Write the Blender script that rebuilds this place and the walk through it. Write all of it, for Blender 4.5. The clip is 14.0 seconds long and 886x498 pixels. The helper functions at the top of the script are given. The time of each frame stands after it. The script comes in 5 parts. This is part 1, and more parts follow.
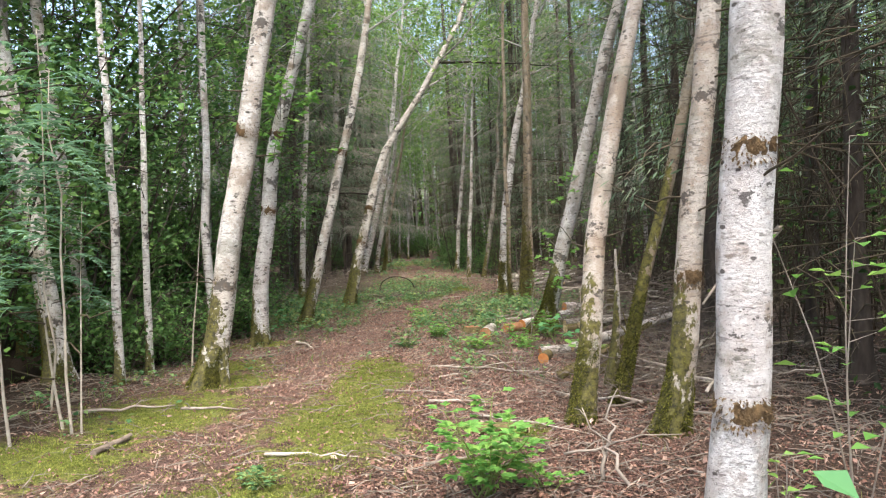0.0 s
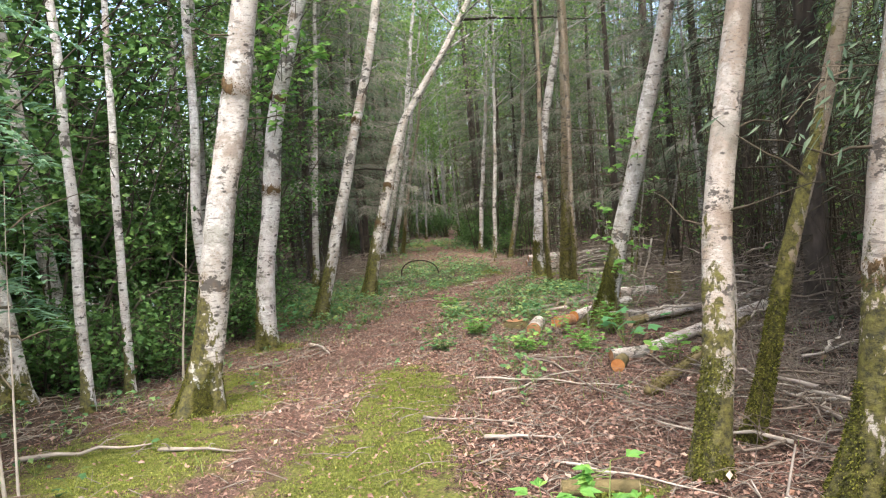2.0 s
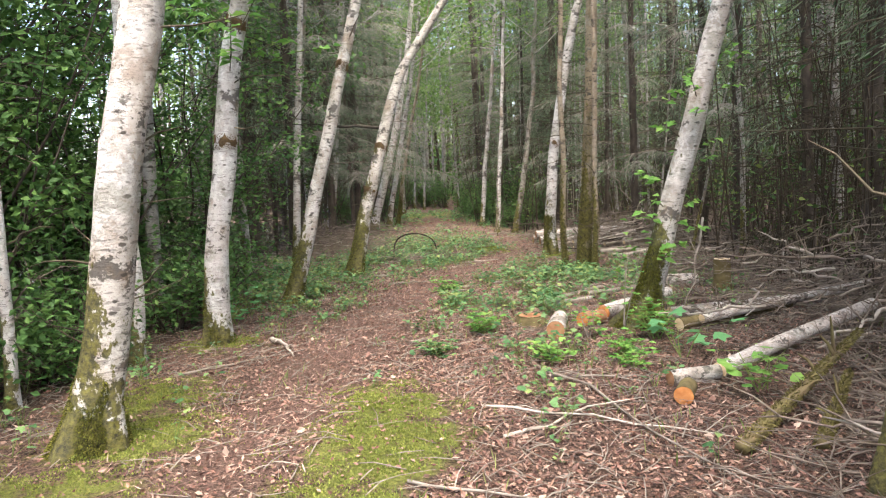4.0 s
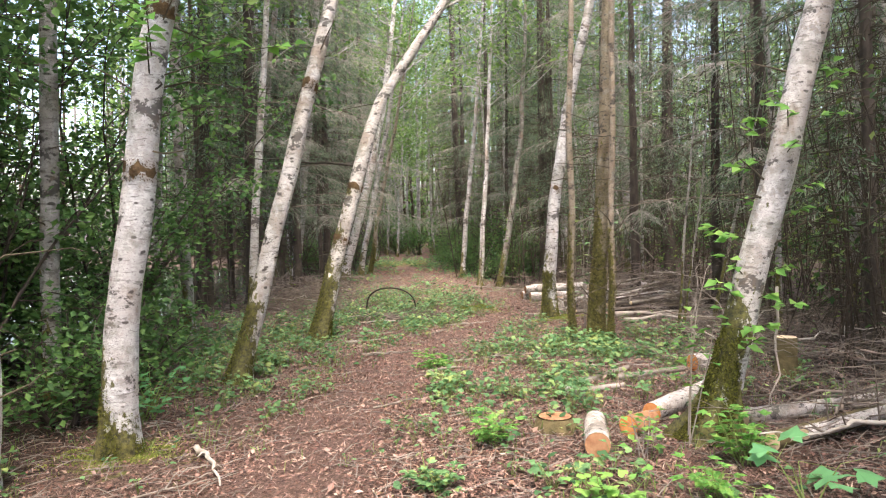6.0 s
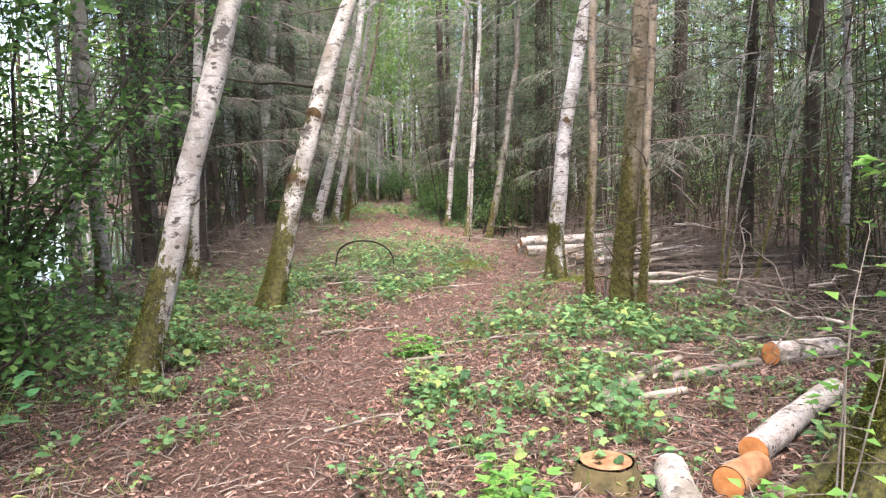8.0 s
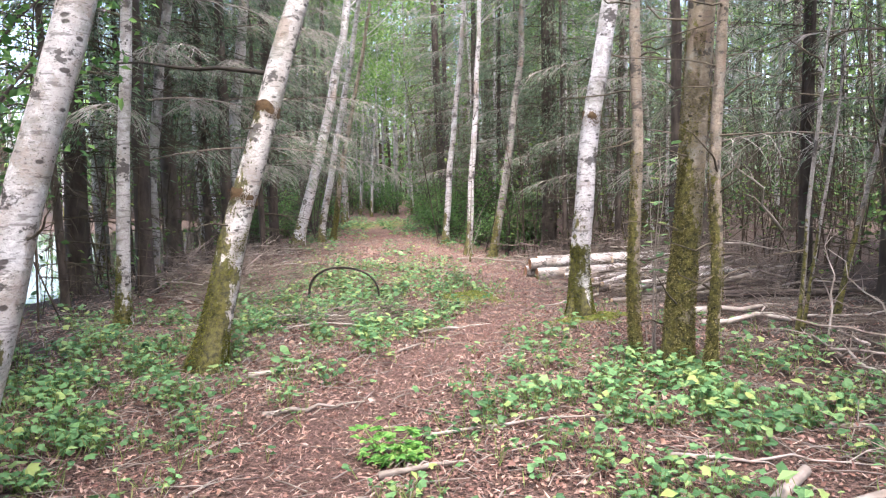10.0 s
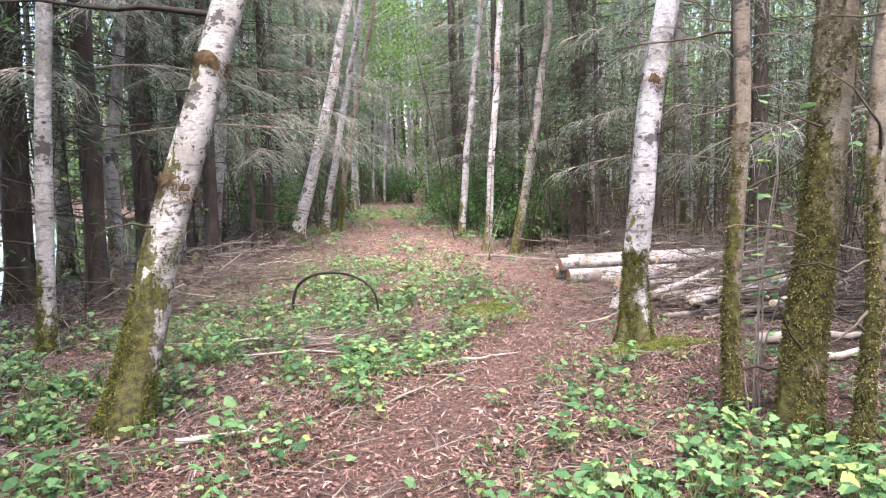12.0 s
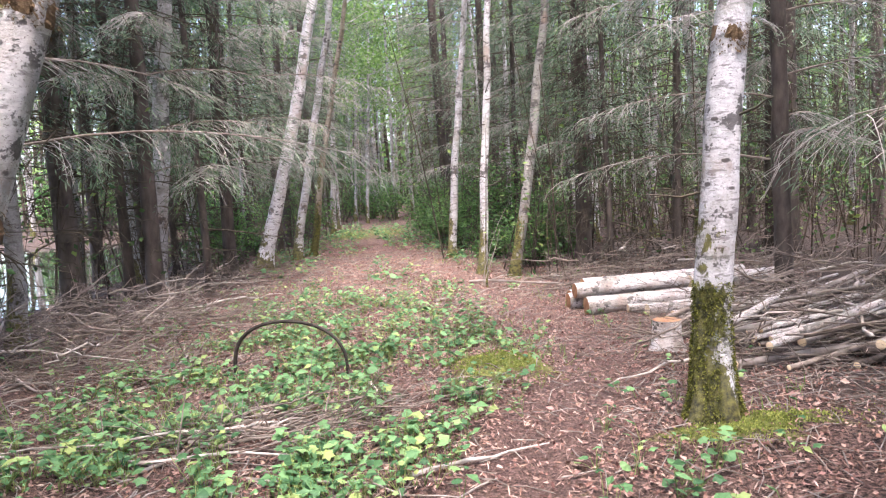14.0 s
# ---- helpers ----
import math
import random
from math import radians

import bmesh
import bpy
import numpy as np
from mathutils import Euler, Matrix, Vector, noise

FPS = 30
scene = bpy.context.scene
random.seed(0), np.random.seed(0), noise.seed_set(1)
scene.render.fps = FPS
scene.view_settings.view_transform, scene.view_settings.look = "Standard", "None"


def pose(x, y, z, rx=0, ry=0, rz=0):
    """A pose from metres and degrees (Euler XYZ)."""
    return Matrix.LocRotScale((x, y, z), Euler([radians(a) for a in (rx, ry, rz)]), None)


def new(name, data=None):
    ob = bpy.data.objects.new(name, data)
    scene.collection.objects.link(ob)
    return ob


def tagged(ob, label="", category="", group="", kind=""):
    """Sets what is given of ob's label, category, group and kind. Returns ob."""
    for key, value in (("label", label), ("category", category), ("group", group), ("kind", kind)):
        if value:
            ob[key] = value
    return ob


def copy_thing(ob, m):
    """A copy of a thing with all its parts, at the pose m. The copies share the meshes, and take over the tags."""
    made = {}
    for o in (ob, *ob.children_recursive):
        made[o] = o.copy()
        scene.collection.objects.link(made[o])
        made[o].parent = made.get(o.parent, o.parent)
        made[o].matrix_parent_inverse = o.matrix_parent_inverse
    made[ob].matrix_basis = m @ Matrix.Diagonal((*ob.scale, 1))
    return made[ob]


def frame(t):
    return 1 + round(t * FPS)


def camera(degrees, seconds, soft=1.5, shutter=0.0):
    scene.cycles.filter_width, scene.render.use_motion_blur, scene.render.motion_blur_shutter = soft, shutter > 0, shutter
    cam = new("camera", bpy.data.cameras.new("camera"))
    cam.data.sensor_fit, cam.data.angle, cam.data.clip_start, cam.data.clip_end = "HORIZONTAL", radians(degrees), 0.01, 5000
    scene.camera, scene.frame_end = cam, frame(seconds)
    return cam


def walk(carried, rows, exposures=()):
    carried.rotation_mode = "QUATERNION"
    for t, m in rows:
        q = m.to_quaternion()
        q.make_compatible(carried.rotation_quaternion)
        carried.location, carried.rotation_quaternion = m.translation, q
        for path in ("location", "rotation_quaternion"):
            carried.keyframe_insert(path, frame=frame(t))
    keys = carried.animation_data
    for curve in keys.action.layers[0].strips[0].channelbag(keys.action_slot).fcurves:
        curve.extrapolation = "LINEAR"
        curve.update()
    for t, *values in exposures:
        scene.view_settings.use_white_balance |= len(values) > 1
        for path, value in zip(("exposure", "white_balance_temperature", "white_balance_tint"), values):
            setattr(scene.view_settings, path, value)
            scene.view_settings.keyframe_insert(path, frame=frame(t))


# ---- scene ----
cam = camera(62.9, 14.0, 1.2)
METRES, EYE, TILT, LEAN, TURN = 12.8, 1.5, 0.0, 0.0, 0.0
ROWS = [
    (0.0, 0.0, 0.0, 0.0, -0.06, -1.43, 2.58),
    (0.5, -0.0045, 0.0335, 0.0011, 0.11, -2.47, 2.56),
    (1.0, -0.0044, 0.0646, -0.0004, 0.16, -3.5, 2.32),
    (1.5, -0.0086, 0.0945, 0.0018, 0.67, -3.16, 2.5),
    (2.0, -0.0202, 0.1262, 0.0008, 1.06, -3.07, 4.11),
    (4.5, -0.0272, 0.3055, -0.0041, 0.31, -5.68, 1.55),
    (5.0, -0.0344, 0.3419, -0.0016, -1.68, -4.92, 0.78),
    (5.5, -0.038, 0.3769, -0.0022, -2.32, -3.42, 1.89),
    (6.0, -0.0416, 0.414, -0.0005, -1.29, -1.87, 1.19),
    (6.5, -0.0484, 0.4515, -0.0025, -1.44, -3.1, 0.61),
    (7.0, -0.0443, 0.4942, -0.0061, -1.57, -5.16, 0.62),
    (9.5, -0.0348, 0.683, -0.006, -4.21, -6.42, 0.66),
    (10.0, -0.0291, 0.7214, -0.0066, -2.76, -5.26, 1.31),
    (10.5, -0.0276, 0.7555, -0.0087, -2.88, -6.13, 2.35),
    (11.0, -0.028, 0.7885, -0.0056, -3.29, -6.42, 2.72),
    (11.5, -0.0231, 0.8237, -0.0058, -1.46, -6.04, 2.14),
    (12.0, -0.0205, 0.8536, -0.0079, -1.39, -6.25, 1.24),
    (12.5, -0.0197, 0.8872, -0.005, -1.97, -5.63, 1.77),
    (13.0, -0.0159, 0.9229, -0.0048, -0.28, -3.86, 2.77),
    (13.5, -0.0161, 0.9547, -0.0098, 0.01, -3.73, 2.6),
    (14.0, -0.0166, 0.9923, -0.011, -2.48, -5.15, 3.17),
]
walk(cam, [(t, pose(0, 0, EYE, TILT, LEAN, TURN) @ pose(METRES * x, METRES * y, METRES * z, 90 + pitch, roll, yaw)) for t, x, y, z, yaw, pitch, roll in ROWS],
     [(0.0, 2.0, 6700, 8), (5.0, 2.5, 6750, 12), (6.5, 2.62, 6800, 15), (9.5, 2.9, 6150, 18), (14.0, 3.0, 6100, 22)])

# ---- world and light ----
world = bpy.data.worlds.new("overcast_sky")
scene.world = world
world.use_nodes = True
wn = world.node_tree
sky = wn.nodes.new("ShaderNodeTexSky")
sky.sky_type, sky.sun_disc = "NISHITA", False
sky.sun_elevation, sky.sun_rotation = radians(66), radians(174)
sky.air_density, sky.dust_density, sky.ozone_density = 1.0, 4.0, 0.6
wn.links.new(sky.outputs[0], wn.nodes["Background"].inputs[0])
wn.nodes["Background"].inputs[1].default_value = 0.15
sun = new("sun", bpy.data.lights.new("sun", "SUN"))
sun.data.energy, sun.data.angle, sun.data.color = 1.5, radians(25), (1.0, 0.95, 0.88)
sun.rotation_euler = Euler((radians(24), 0, radians(6)))


# ---- materials ----
def mat(name):
    m = bpy.data.materials.new(name)
    m.use_nodes = True
    nt = m.node_tree
    bsdf = nt.nodes["Principled BSDF"]
    bsdf.inputs["Specular IOR Level"].default_value = 0.25
    return m, nt, bsdf


def node(nt, kind, **values):
    n = nt.nodes.new(kind)
    for key, value in values.items():
        n.inputs[key.replace("_", " ")].default_value = value
    return n


def coords(nt, scale=(1, 1, 1)):
    c = nt.nodes.new("ShaderNodeTexCoord")
    mp = nt.nodes.new("ShaderNodeMapping")
    mp.inputs["Scale"].default_value = scale
    nt.links.new(c.outputs["Object"], mp.inputs["Vector"])
    return mp.outputs[0]


def noisy(nt, scale, detail=4.0, stretch=(1, 1, 1), rough=0.6):
    n = node(nt, "ShaderNodeTexNoise", Scale=scale, Detail=detail, Roughness=rough)
    nt.links.new(coords(nt, stretch), n.inputs["Vector"])
    return n.outputs["Fac"]


def ramp(nt, fac, *stops):
    r = nt.nodes.new("ShaderNodeValToRGB")
    while len(r.color_ramp.elements) < len(stops):
        r.color_ramp.elements.new(0.5)
    for e, (p, c) in zip(r.color_ramp.elements, stops):
        e.position, e.color = p, (c, c, c, 1) if isinstance(c, (int, float)) else (*c, 1)
    nt.links.new(fac, r.inputs[0])
    return r.outputs[0]


def mix(nt, fac, a, b, how="MIX"):
    n = nt.nodes.new("ShaderNodeMix")
    n.data_type, n.blend_type = "RGBA", how
    for socket, value in ((n.inputs[0], fac), (n.inputs[6], a), (n.inputs[7], b)):
        if isinstance(value, (int, float)):
            socket.default_value = value
        elif isinstance(value, tuple):
            socket.default_value = (*value, 1)
        else:
            nt.links.new(value, socket)
    return n.outputs[2]


def maths(nt, op, a, b):
    n = nt.nodes.new("ShaderNodeMath")
    n.operation = op
    for socket, value in zip(n.inputs, (a, b)):
        if isinstance(value, (int, float)):
            socket.default_value = value
        else:
            nt.links.new(value, socket)
    return n.outputs[0]


def bump(nt, bsdf, height, strength, distance=0.01):
    b = node(nt, "ShaderNodeBump", Strength=strength, Distance=distance)
    nt.links.new(height, b.inputs["Height"])
    nt.links.new(b.outputs[0], bsdf.inputs["Normal"])


BARKS = {}


def bark(pale, blotch, dark=0.5, moss=0.5, scale=1.0):
    """Smooth pale bark with cross-wise marks, blotches, scars and moss that climbs from the foot."""
    key = (pale, blotch, dark, moss, scale)
    if key in BARKS:
        return BARKS[key]
    m, nt, bsdf = mat("bark")
    base = mix(nt, ramp(nt, noisy(nt, 6 * scale, 7, (1, 1, 0.9), 0.7), (0.47, 0), (0.54, 1)), pale, blotch)
    base = mix(nt, ramp(nt, noisy(nt, 30 * scale, 4, (1, 1, 1.6)), (0.35, 0), (0.7, 0.9)), base, tuple(0.55 * c for c in pale))
    wash = ramp(nt, noisy(nt, 2.4 * scale, 5, (1, 1, 1.1), 0.65), (0.42, 0), (0.58, 0.75))
    base = mix(nt, wash, base, tuple(0.5 * (a + b) for a, b in zip(pale, blotch)))
    marks = ramp(nt, noisy(nt, 9 * scale, 3, (1, 1, 4.5), 0.6), (0.575 + 0.04 * (1 - dark), 0), (0.625 + 0.04 * (1 - dark), 1))
    base = mix(nt, maths(nt, "MULTIPLY", marks, 0.6), base, (0.10, 0.085, 0.075))
    scars = ramp(nt, noisy(nt, 4.2 * scale, 5, (1, 1, 1.3), 0.75), (0.605 - 0.05 * dark, 0), (0.635 - 0.05 * dark, 1))
    base = mix(nt, maths(nt, "MULTIPLY", scars, 0.85), base, (0.045, 0.04, 0.035))
    rust = ramp(nt, noisy(nt, 2.6 * scale, 5), (0.57, 0), (0.63, 0.6))
    base = mix(nt, rust, base, (0.21, 0.15, 0.105))
    v = node(nt, "ShaderNodeTexVoronoi", Scale=7.0 * scale, Randomness=1.0)
    nt.links.new(coords(nt, (1, 1, 1.9)), v.inputs["Vector"])
    eyes = maths(nt, "ADD", v.outputs["Distance"], maths(nt, "MULTIPLY", noisy(nt, 24 * scale, 4), 0.28))
    base = mix(nt, ramp(nt, eyes, (0.22 + 0.05 * dark, 0.9), (0.27 + 0.06 * dark, 0)), base, (0.05, 0.042, 0.036))
    lichen = ramp(nt, noisy(nt, 3.3 * scale, 7, (1, 1, 1.2), 0.7), (0.54, 0), (0.60, 0.55))
    base = mix(nt, lichen, base, (0.26, 0.25, 0.21))
    speck = ramp(nt, noisy(nt, 60 * scale, 5, (1, 1, 1.8), 0.75), (0.56, 0), (0.64, 0.75))
    base = mix(nt, speck, base, tuple(0.3 * c for c in blotch))
    if moss > 0:
        c = nt.nodes.new("ShaderNodeTexCoord")
        s = nt.nodes.new("ShaderNodeSeparateXYZ")
        nt.links.new(c.outputs["Object"], s.inputs[0])
        climb = maths(nt, "SUBTRACT", 1.0, maths(nt, "DIVIDE", s.outputs[2], moss))
        n1 = maths(nt, "SUBTRACT", maths(nt, "MULTIPLY", noisy(nt, 3.5, 5), 3.6), 1.7)
        n2 = maths(nt, "SUBTRACT", maths(nt, "MULTIPLY", noisy(nt, 24, 6, (1, 1, 0.6), 0.7), 2.6), 1.3)
        face = nt.nodes.new("ShaderNodeNewGeometry")
        weather = nt.nodes.new("ShaderNodeVectorMath")
        weather.operation = "DOT_PRODUCT"
        nt.links.new(face.outputs["Normal"], weather.inputs[0])
        weather.inputs[1].default_value = (-0.55, -0.15, 0.0)
        climb = maths(nt, "ADD", climb, weather.outputs["Value"])
        cover = ramp(nt, maths(nt, "ADD", maths(nt, "ADD", climb, n1), n2), (0.28, 0), (0.42, 0.95))
        green = mix(nt, ramp(nt, noisy(nt, 26, 7, (1, 1, 1), 0.75), (0.38, 0), (0.62, 1)), (0.020, 0.019, 0.006), (0.150, 0.138, 0.028))
        base = mix(nt, cover, base, green)
    nt.links.new(base, bsdf.inputs["Base Color"])
    bsdf.inputs["Roughness"].default_value = 0.75
    bump(nt, bsdf, noisy(nt, 22 * scale, 8, (1, 1, 2.0), 0.75), 1.0, 0.02)
    BARKS[key] = m
    return m


WHITE = bark((0.71, 0.70, 0.69), (0.40, 0.35, 0.33), 0.75, 0.5)
WHITE_BARE = bark((0.72, 0.71, 0.71), (0.40, 0.35, 0.33), 0.35, 0.12)
GREY = bark((0.56, 0.54, 0.53), (0.26, 0.23, 0.20), 0.9, 0.55)
TAN = bark((0.57, 0.52, 0.47), (0.33, 0.25, 0.19), 0.55, 0.75)
WHITE_MOSSY = bark((0.69, 0.67, 0.65), (0.36, 0.30, 0.25), 0.9, 0.8)
MOSSY = bark((0.34, 0.29, 0.22), (0.18, 0.13, 0.08), 0.8, 1.5)
DULL = bark((0.33, 0.31, 0.28), (0.14, 0.12, 0.10), 1.0, 0.7)
FARPALE = bark((0.42, 0.40, 0.38), (0.16, 0.14, 0.12), 1.0, 0.6)


def plain(name, a, b, scale=8.0, rough=0.85, relief=0.5, stretch=(1, 1, 1), vary=0.0, detail=6.0):
    m, nt, bsdf = mat(name)
    base = mix(nt, ramp(nt, noisy(nt, scale, detail, stretch), (0.3, 0), (0.7, 1)), a, b)
    if vary:
        info = nt.nodes.new("ShaderNodeObjectInfo")
        base = mix(nt, maths(nt, "MULTIPLY", info.outputs["Random"], vary), base, tuple(0.35 * c for c in a))
    nt.links.new(base, bsdf.inputs["Base Color"])
    bsdf.inputs["Roughness"].default_value = rough
    bump(nt, bsdf, noisy(nt, scale * 4, 6, stretch), relief, 0.01)
    return m


SNAG_TWIG = plain("conifer_twig", (0.035, 0.028, 0.017), (0.15, 0.122, 0.085), 5, 0.9, 0.3, (1, 1, 1), 0.45)
BROWN_BARK = plain("conifer_bark", (0.035, 0.027, 0.022), (0.125, 0.10, 0.082), 9, 0.9, 0.9, (1, 1, 0.35), 0.4)
BRUSH = plain("brushwood", (0.07, 0.05, 0.038), (0.28, 0.23, 0.19), 6, 0.9, 0.4)
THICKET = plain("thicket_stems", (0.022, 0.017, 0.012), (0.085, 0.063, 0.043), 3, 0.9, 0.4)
MOSS_BARK = plain("mossy_conifer_bark", (0.16, 0.115, 0.07), (0.15, 0.135, 0.045), 5, 0.95, 1.0, (1, 1, 0.5))
DEAD_TWIG = plain("dead_twig", (0.17, 0.135, 0.11), (0.42, 0.37, 0.32), 6, 0.9, 0.3, (1, 1, 1), 0.45)
GREY_TWIG = plain("hanging_twig", (0.20, 0.178, 0.155), (0.42, 0.385, 0.34), 5, 0.9, 0.3)
PALE_WOOD = plain("weathered_wood", (0.26, 0.22, 0.18), (0.50, 0.45, 0.39), 10, 0.85, 0.5)
DARK_WOOD = plain("dark_wood", (0.018, 0.015, 0.012), (0.05, 0.04, 0.03), 12, 0.8, 0.6)
CUT_WOOD = plain("cut_wood", (0.22, 0.095, 0.045), (0.40, 0.225, 0.12), 14, 0.8, 0.5)
CUT_ORANGE = plain("fresh_orange_cut", (0.40, 0.14, 0.04), (0.57, 0.26, 0.095), 16, 0.8, 0.5)
CUT_PALE = plain("pale_cut_wood", (0.58, 0.42, 0.25), (0.70, 0.56, 0.38), 14, 0.8, 0.5)
LOG_BARK = bark((0.68, 0.64, 0.60), (0.38, 0.30, 0.25), 0.7, 0, 1.6)
ROTTEN = plain("rotten_log", (0.06, 0.05, 0.022), (0.16, 0.125, 0.06), 12, 0.95, 0.9)
KNOT = plain("knot_moss", (0.06, 0.038, 0.02), (0.17, 0.11, 0.055), 30, 0.95, 1.0)


def leafy(name, *colours, through_light=0.35, rough=0.55):
    """Thin leaves, each with a shade of its own, that let some light through."""
    m, nt, bsdf = mat(name)
    geo = nt.nodes.new("ShaderNodeNewGeometry")
    steps = len(colours)
    base = ramp(nt, geo.outputs["Random Per Island"], *[(i / max(1, steps - 1), c) for i, c in enumerate(colours)])
    base = mix(nt, ramp(nt, noisy(nt, 0.9, 3), (0.35, 0), (0.7, 0.35)), base, tuple(0.55 * c for c in colours[0]))
    nt.links.new(base, bsdf.inputs["Base Color"])
    bsdf.inputs["Roughness"].default_value = rough
    if through_light:
        tr = nt.nodes.new("ShaderNodeBsdfTranslucent")
        nt.links.new(base, tr.inputs[0])
        ms = nt.nodes.new("ShaderNodeMixShader")
        ms.inputs[0].default_value = through_light
        nt.links.new(bsdf.outputs[0], ms.inputs[1])
        nt.links.new(tr.outputs[0], ms.inputs[2])
        nt.links.new(ms.outputs[0], nt.nodes["Material Output"].inputs[0])
    return m


CROWN = leafy("crown_leaves", (0.075, 0.15, 0.035), (0.17, 0.29, 0.075), (0.29, 0.42, 0.13), through_light=0.5)
SHRUB = leafy("shrub_leaves", (0.05, 0.115, 0.035), (0.09, 0.19, 0.055), (0.17, 0.30, 0.08), through_light=0.35)
ROWAN = leafy("rowan_leaves", (0.12, 0.24, 0.15), (0.19, 0.34, 0.22), (0.26, 0.42, 0.26), through_light=0.45)
NEEDLE = leafy("needles", (0.055, 0.098, 0.06), (0.14, 0.198, 0.12), (0.275, 0.335, 0.215), through_light=0.4)
UNDER = leafy("undergrowth_leaves", (0.03, 0.07, 0.022), (0.06, 0.12, 0.035), (0.11, 0.20, 0.055), (0.22, 0.29, 0.07), through_light=0.35)
HERB = leafy("herb_leaves", (0.04, 0.10, 0.038), (0.075, 0.165, 0.062), (0.12, 0.24, 0.09), (0.18, 0.33, 0.13), (0.30, 0.36, 0.11), through_light=0.3)
FRESH = leafy("fresh_leaves", (0.10, 0.26, 0.055), (0.17, 0.38, 0.085), (0.28, 0.47, 0.11), through_light=0.45)
BIGLEAF = leafy("broad_leaves", (0.10, 0.30, 0.11), (0.16, 0.38, 0.16), through_light=0.4)
LITTER = leafy("dead_leaves", (0.10, 0.046, 0.036), (0.19, 0.096, 0.072), (0.27, 0.155, 0.118), (0.37, 0.25, 0.195), (0.22, 0.115, 0.09), through_light=0, rough=0.7)
CURLED = leafy("curled_dead_leaves", (0.06, 0.03, 0.024), (0.20, 0.11, 0.085), (0.33, 0.21, 0.17), (0.46, 0.34, 0.27), (0.24, 0.12, 0.075), through_light=0, rough=0.6)
MOSS_BLADE = leafy("moss_blades", (0.10, 0.125, 0.026), (0.20, 0.235, 0.048), (0.33, 0.36, 0.09), through_light=0.3, rough=0.8)
MOSS_FUR = leafy("trunk_moss", (0.035, 0.038, 0.008), (0.11, 0.112, 0.02), (0.24, 0.235, 0.045), through_light=0.25, rough=0.9)
MOSS_BROWN = leafy("brown_trunk_moss", (0.06, 0.052, 0.02), (0.15, 0.128, 0.045), (0.27, 0.235, 0.085), through_light=0.25, rough=0.9)
GRASSY = leafy("grass_blades", (0.10, 0.17, 0.04), (0.2, 0.27, 0.08), (0.30, 0.31, 0.12), through_light=0.3)


def ground_material():
    m, nt, bsdf = mat("forest_floor")
    fine = noisy(nt, 40, 10, (1, 1, 1), 0.8)
    soil = mix(nt, ramp(nt, fine, (0.44, 0), (0.58, 1)), (0.022, 0.012, 0.010), (0.26, 0.155, 0.12))
    soil = mix(nt, ramp(nt, noisy(nt, 0.9, 4), (0.4, 0), (0.7, 0.5)), soil, (0.11, 0.075, 0.055))
    v = node(nt, "ShaderNodeTexVoronoi", Scale=55.0, Randomness=1.0)
    nt.links.new(coords(nt), v.inputs["Vector"])
    soil = mix(nt, ramp(nt, v.outputs["Distance"], (0.05, 0.55), (0.35, 0)), soil, (0.36, 0.26, 0.21))
    a = nt.nodes.new("ShaderNodeAttribute")
    a.attribute_name = "moss"
    edge = maths(nt, "ADD", a.outputs["Fac"], maths(nt, "MULTIPLY", maths(nt, "SUBTRACT", noisy(nt, 5, 7), 0.5), 2.6))
    green = mix(nt, ramp(nt, noisy(nt, 45, 6), (0.3, 0), (0.7, 1)), (0.085, 0.10, 0.02), (0.26, 0.285, 0.06))
    base = mix(nt, ramp(nt, edge, (0.40, 0), (0.75, 0.9)), soil, green)
    w = nt.nodes.new("ShaderNodeAttribute")
    w.attribute_name = "worn"
    earth = mix(nt, ramp(nt, noisy(nt, 70, 8, (1, 1, 1), 0.75), (0.4, 0), (0.62, 1)), (0.05, 0.026, 0.021), (0.30, 0.185, 0.15))
    base = mix(nt, maths(nt, "MULTIPLY", w.outputs["Fac"], 0.45), base, earth)
    # duff beside the path, darkened further: shade under the trees put into its colour
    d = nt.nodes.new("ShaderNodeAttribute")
    d.attribute_name = "duff_shade"
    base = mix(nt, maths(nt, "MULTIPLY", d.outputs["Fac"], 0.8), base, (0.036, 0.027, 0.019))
    nt.links.new(base, bsdf.inputs["Base Color"])
    bsdf.inputs["Roughness"].default_value = 0.9
    bump(nt, bsdf, fine, 1.0, 0.04)
    return m


GROUND = ground_material()


def water_material():
    m, nt, bsdf = mat("pond_water")
    bsdf.inputs["Base Color"].default_value = (0.02, 0.025, 0.02, 1)
    bsdf.inputs["Roughness"].default_value = 0.03
    bsdf.inputs["Specular IOR Level"].default_value = 0.5
    bump(nt, bsdf, noisy(nt, 3, 3), 0.08, 0.02)
    return m


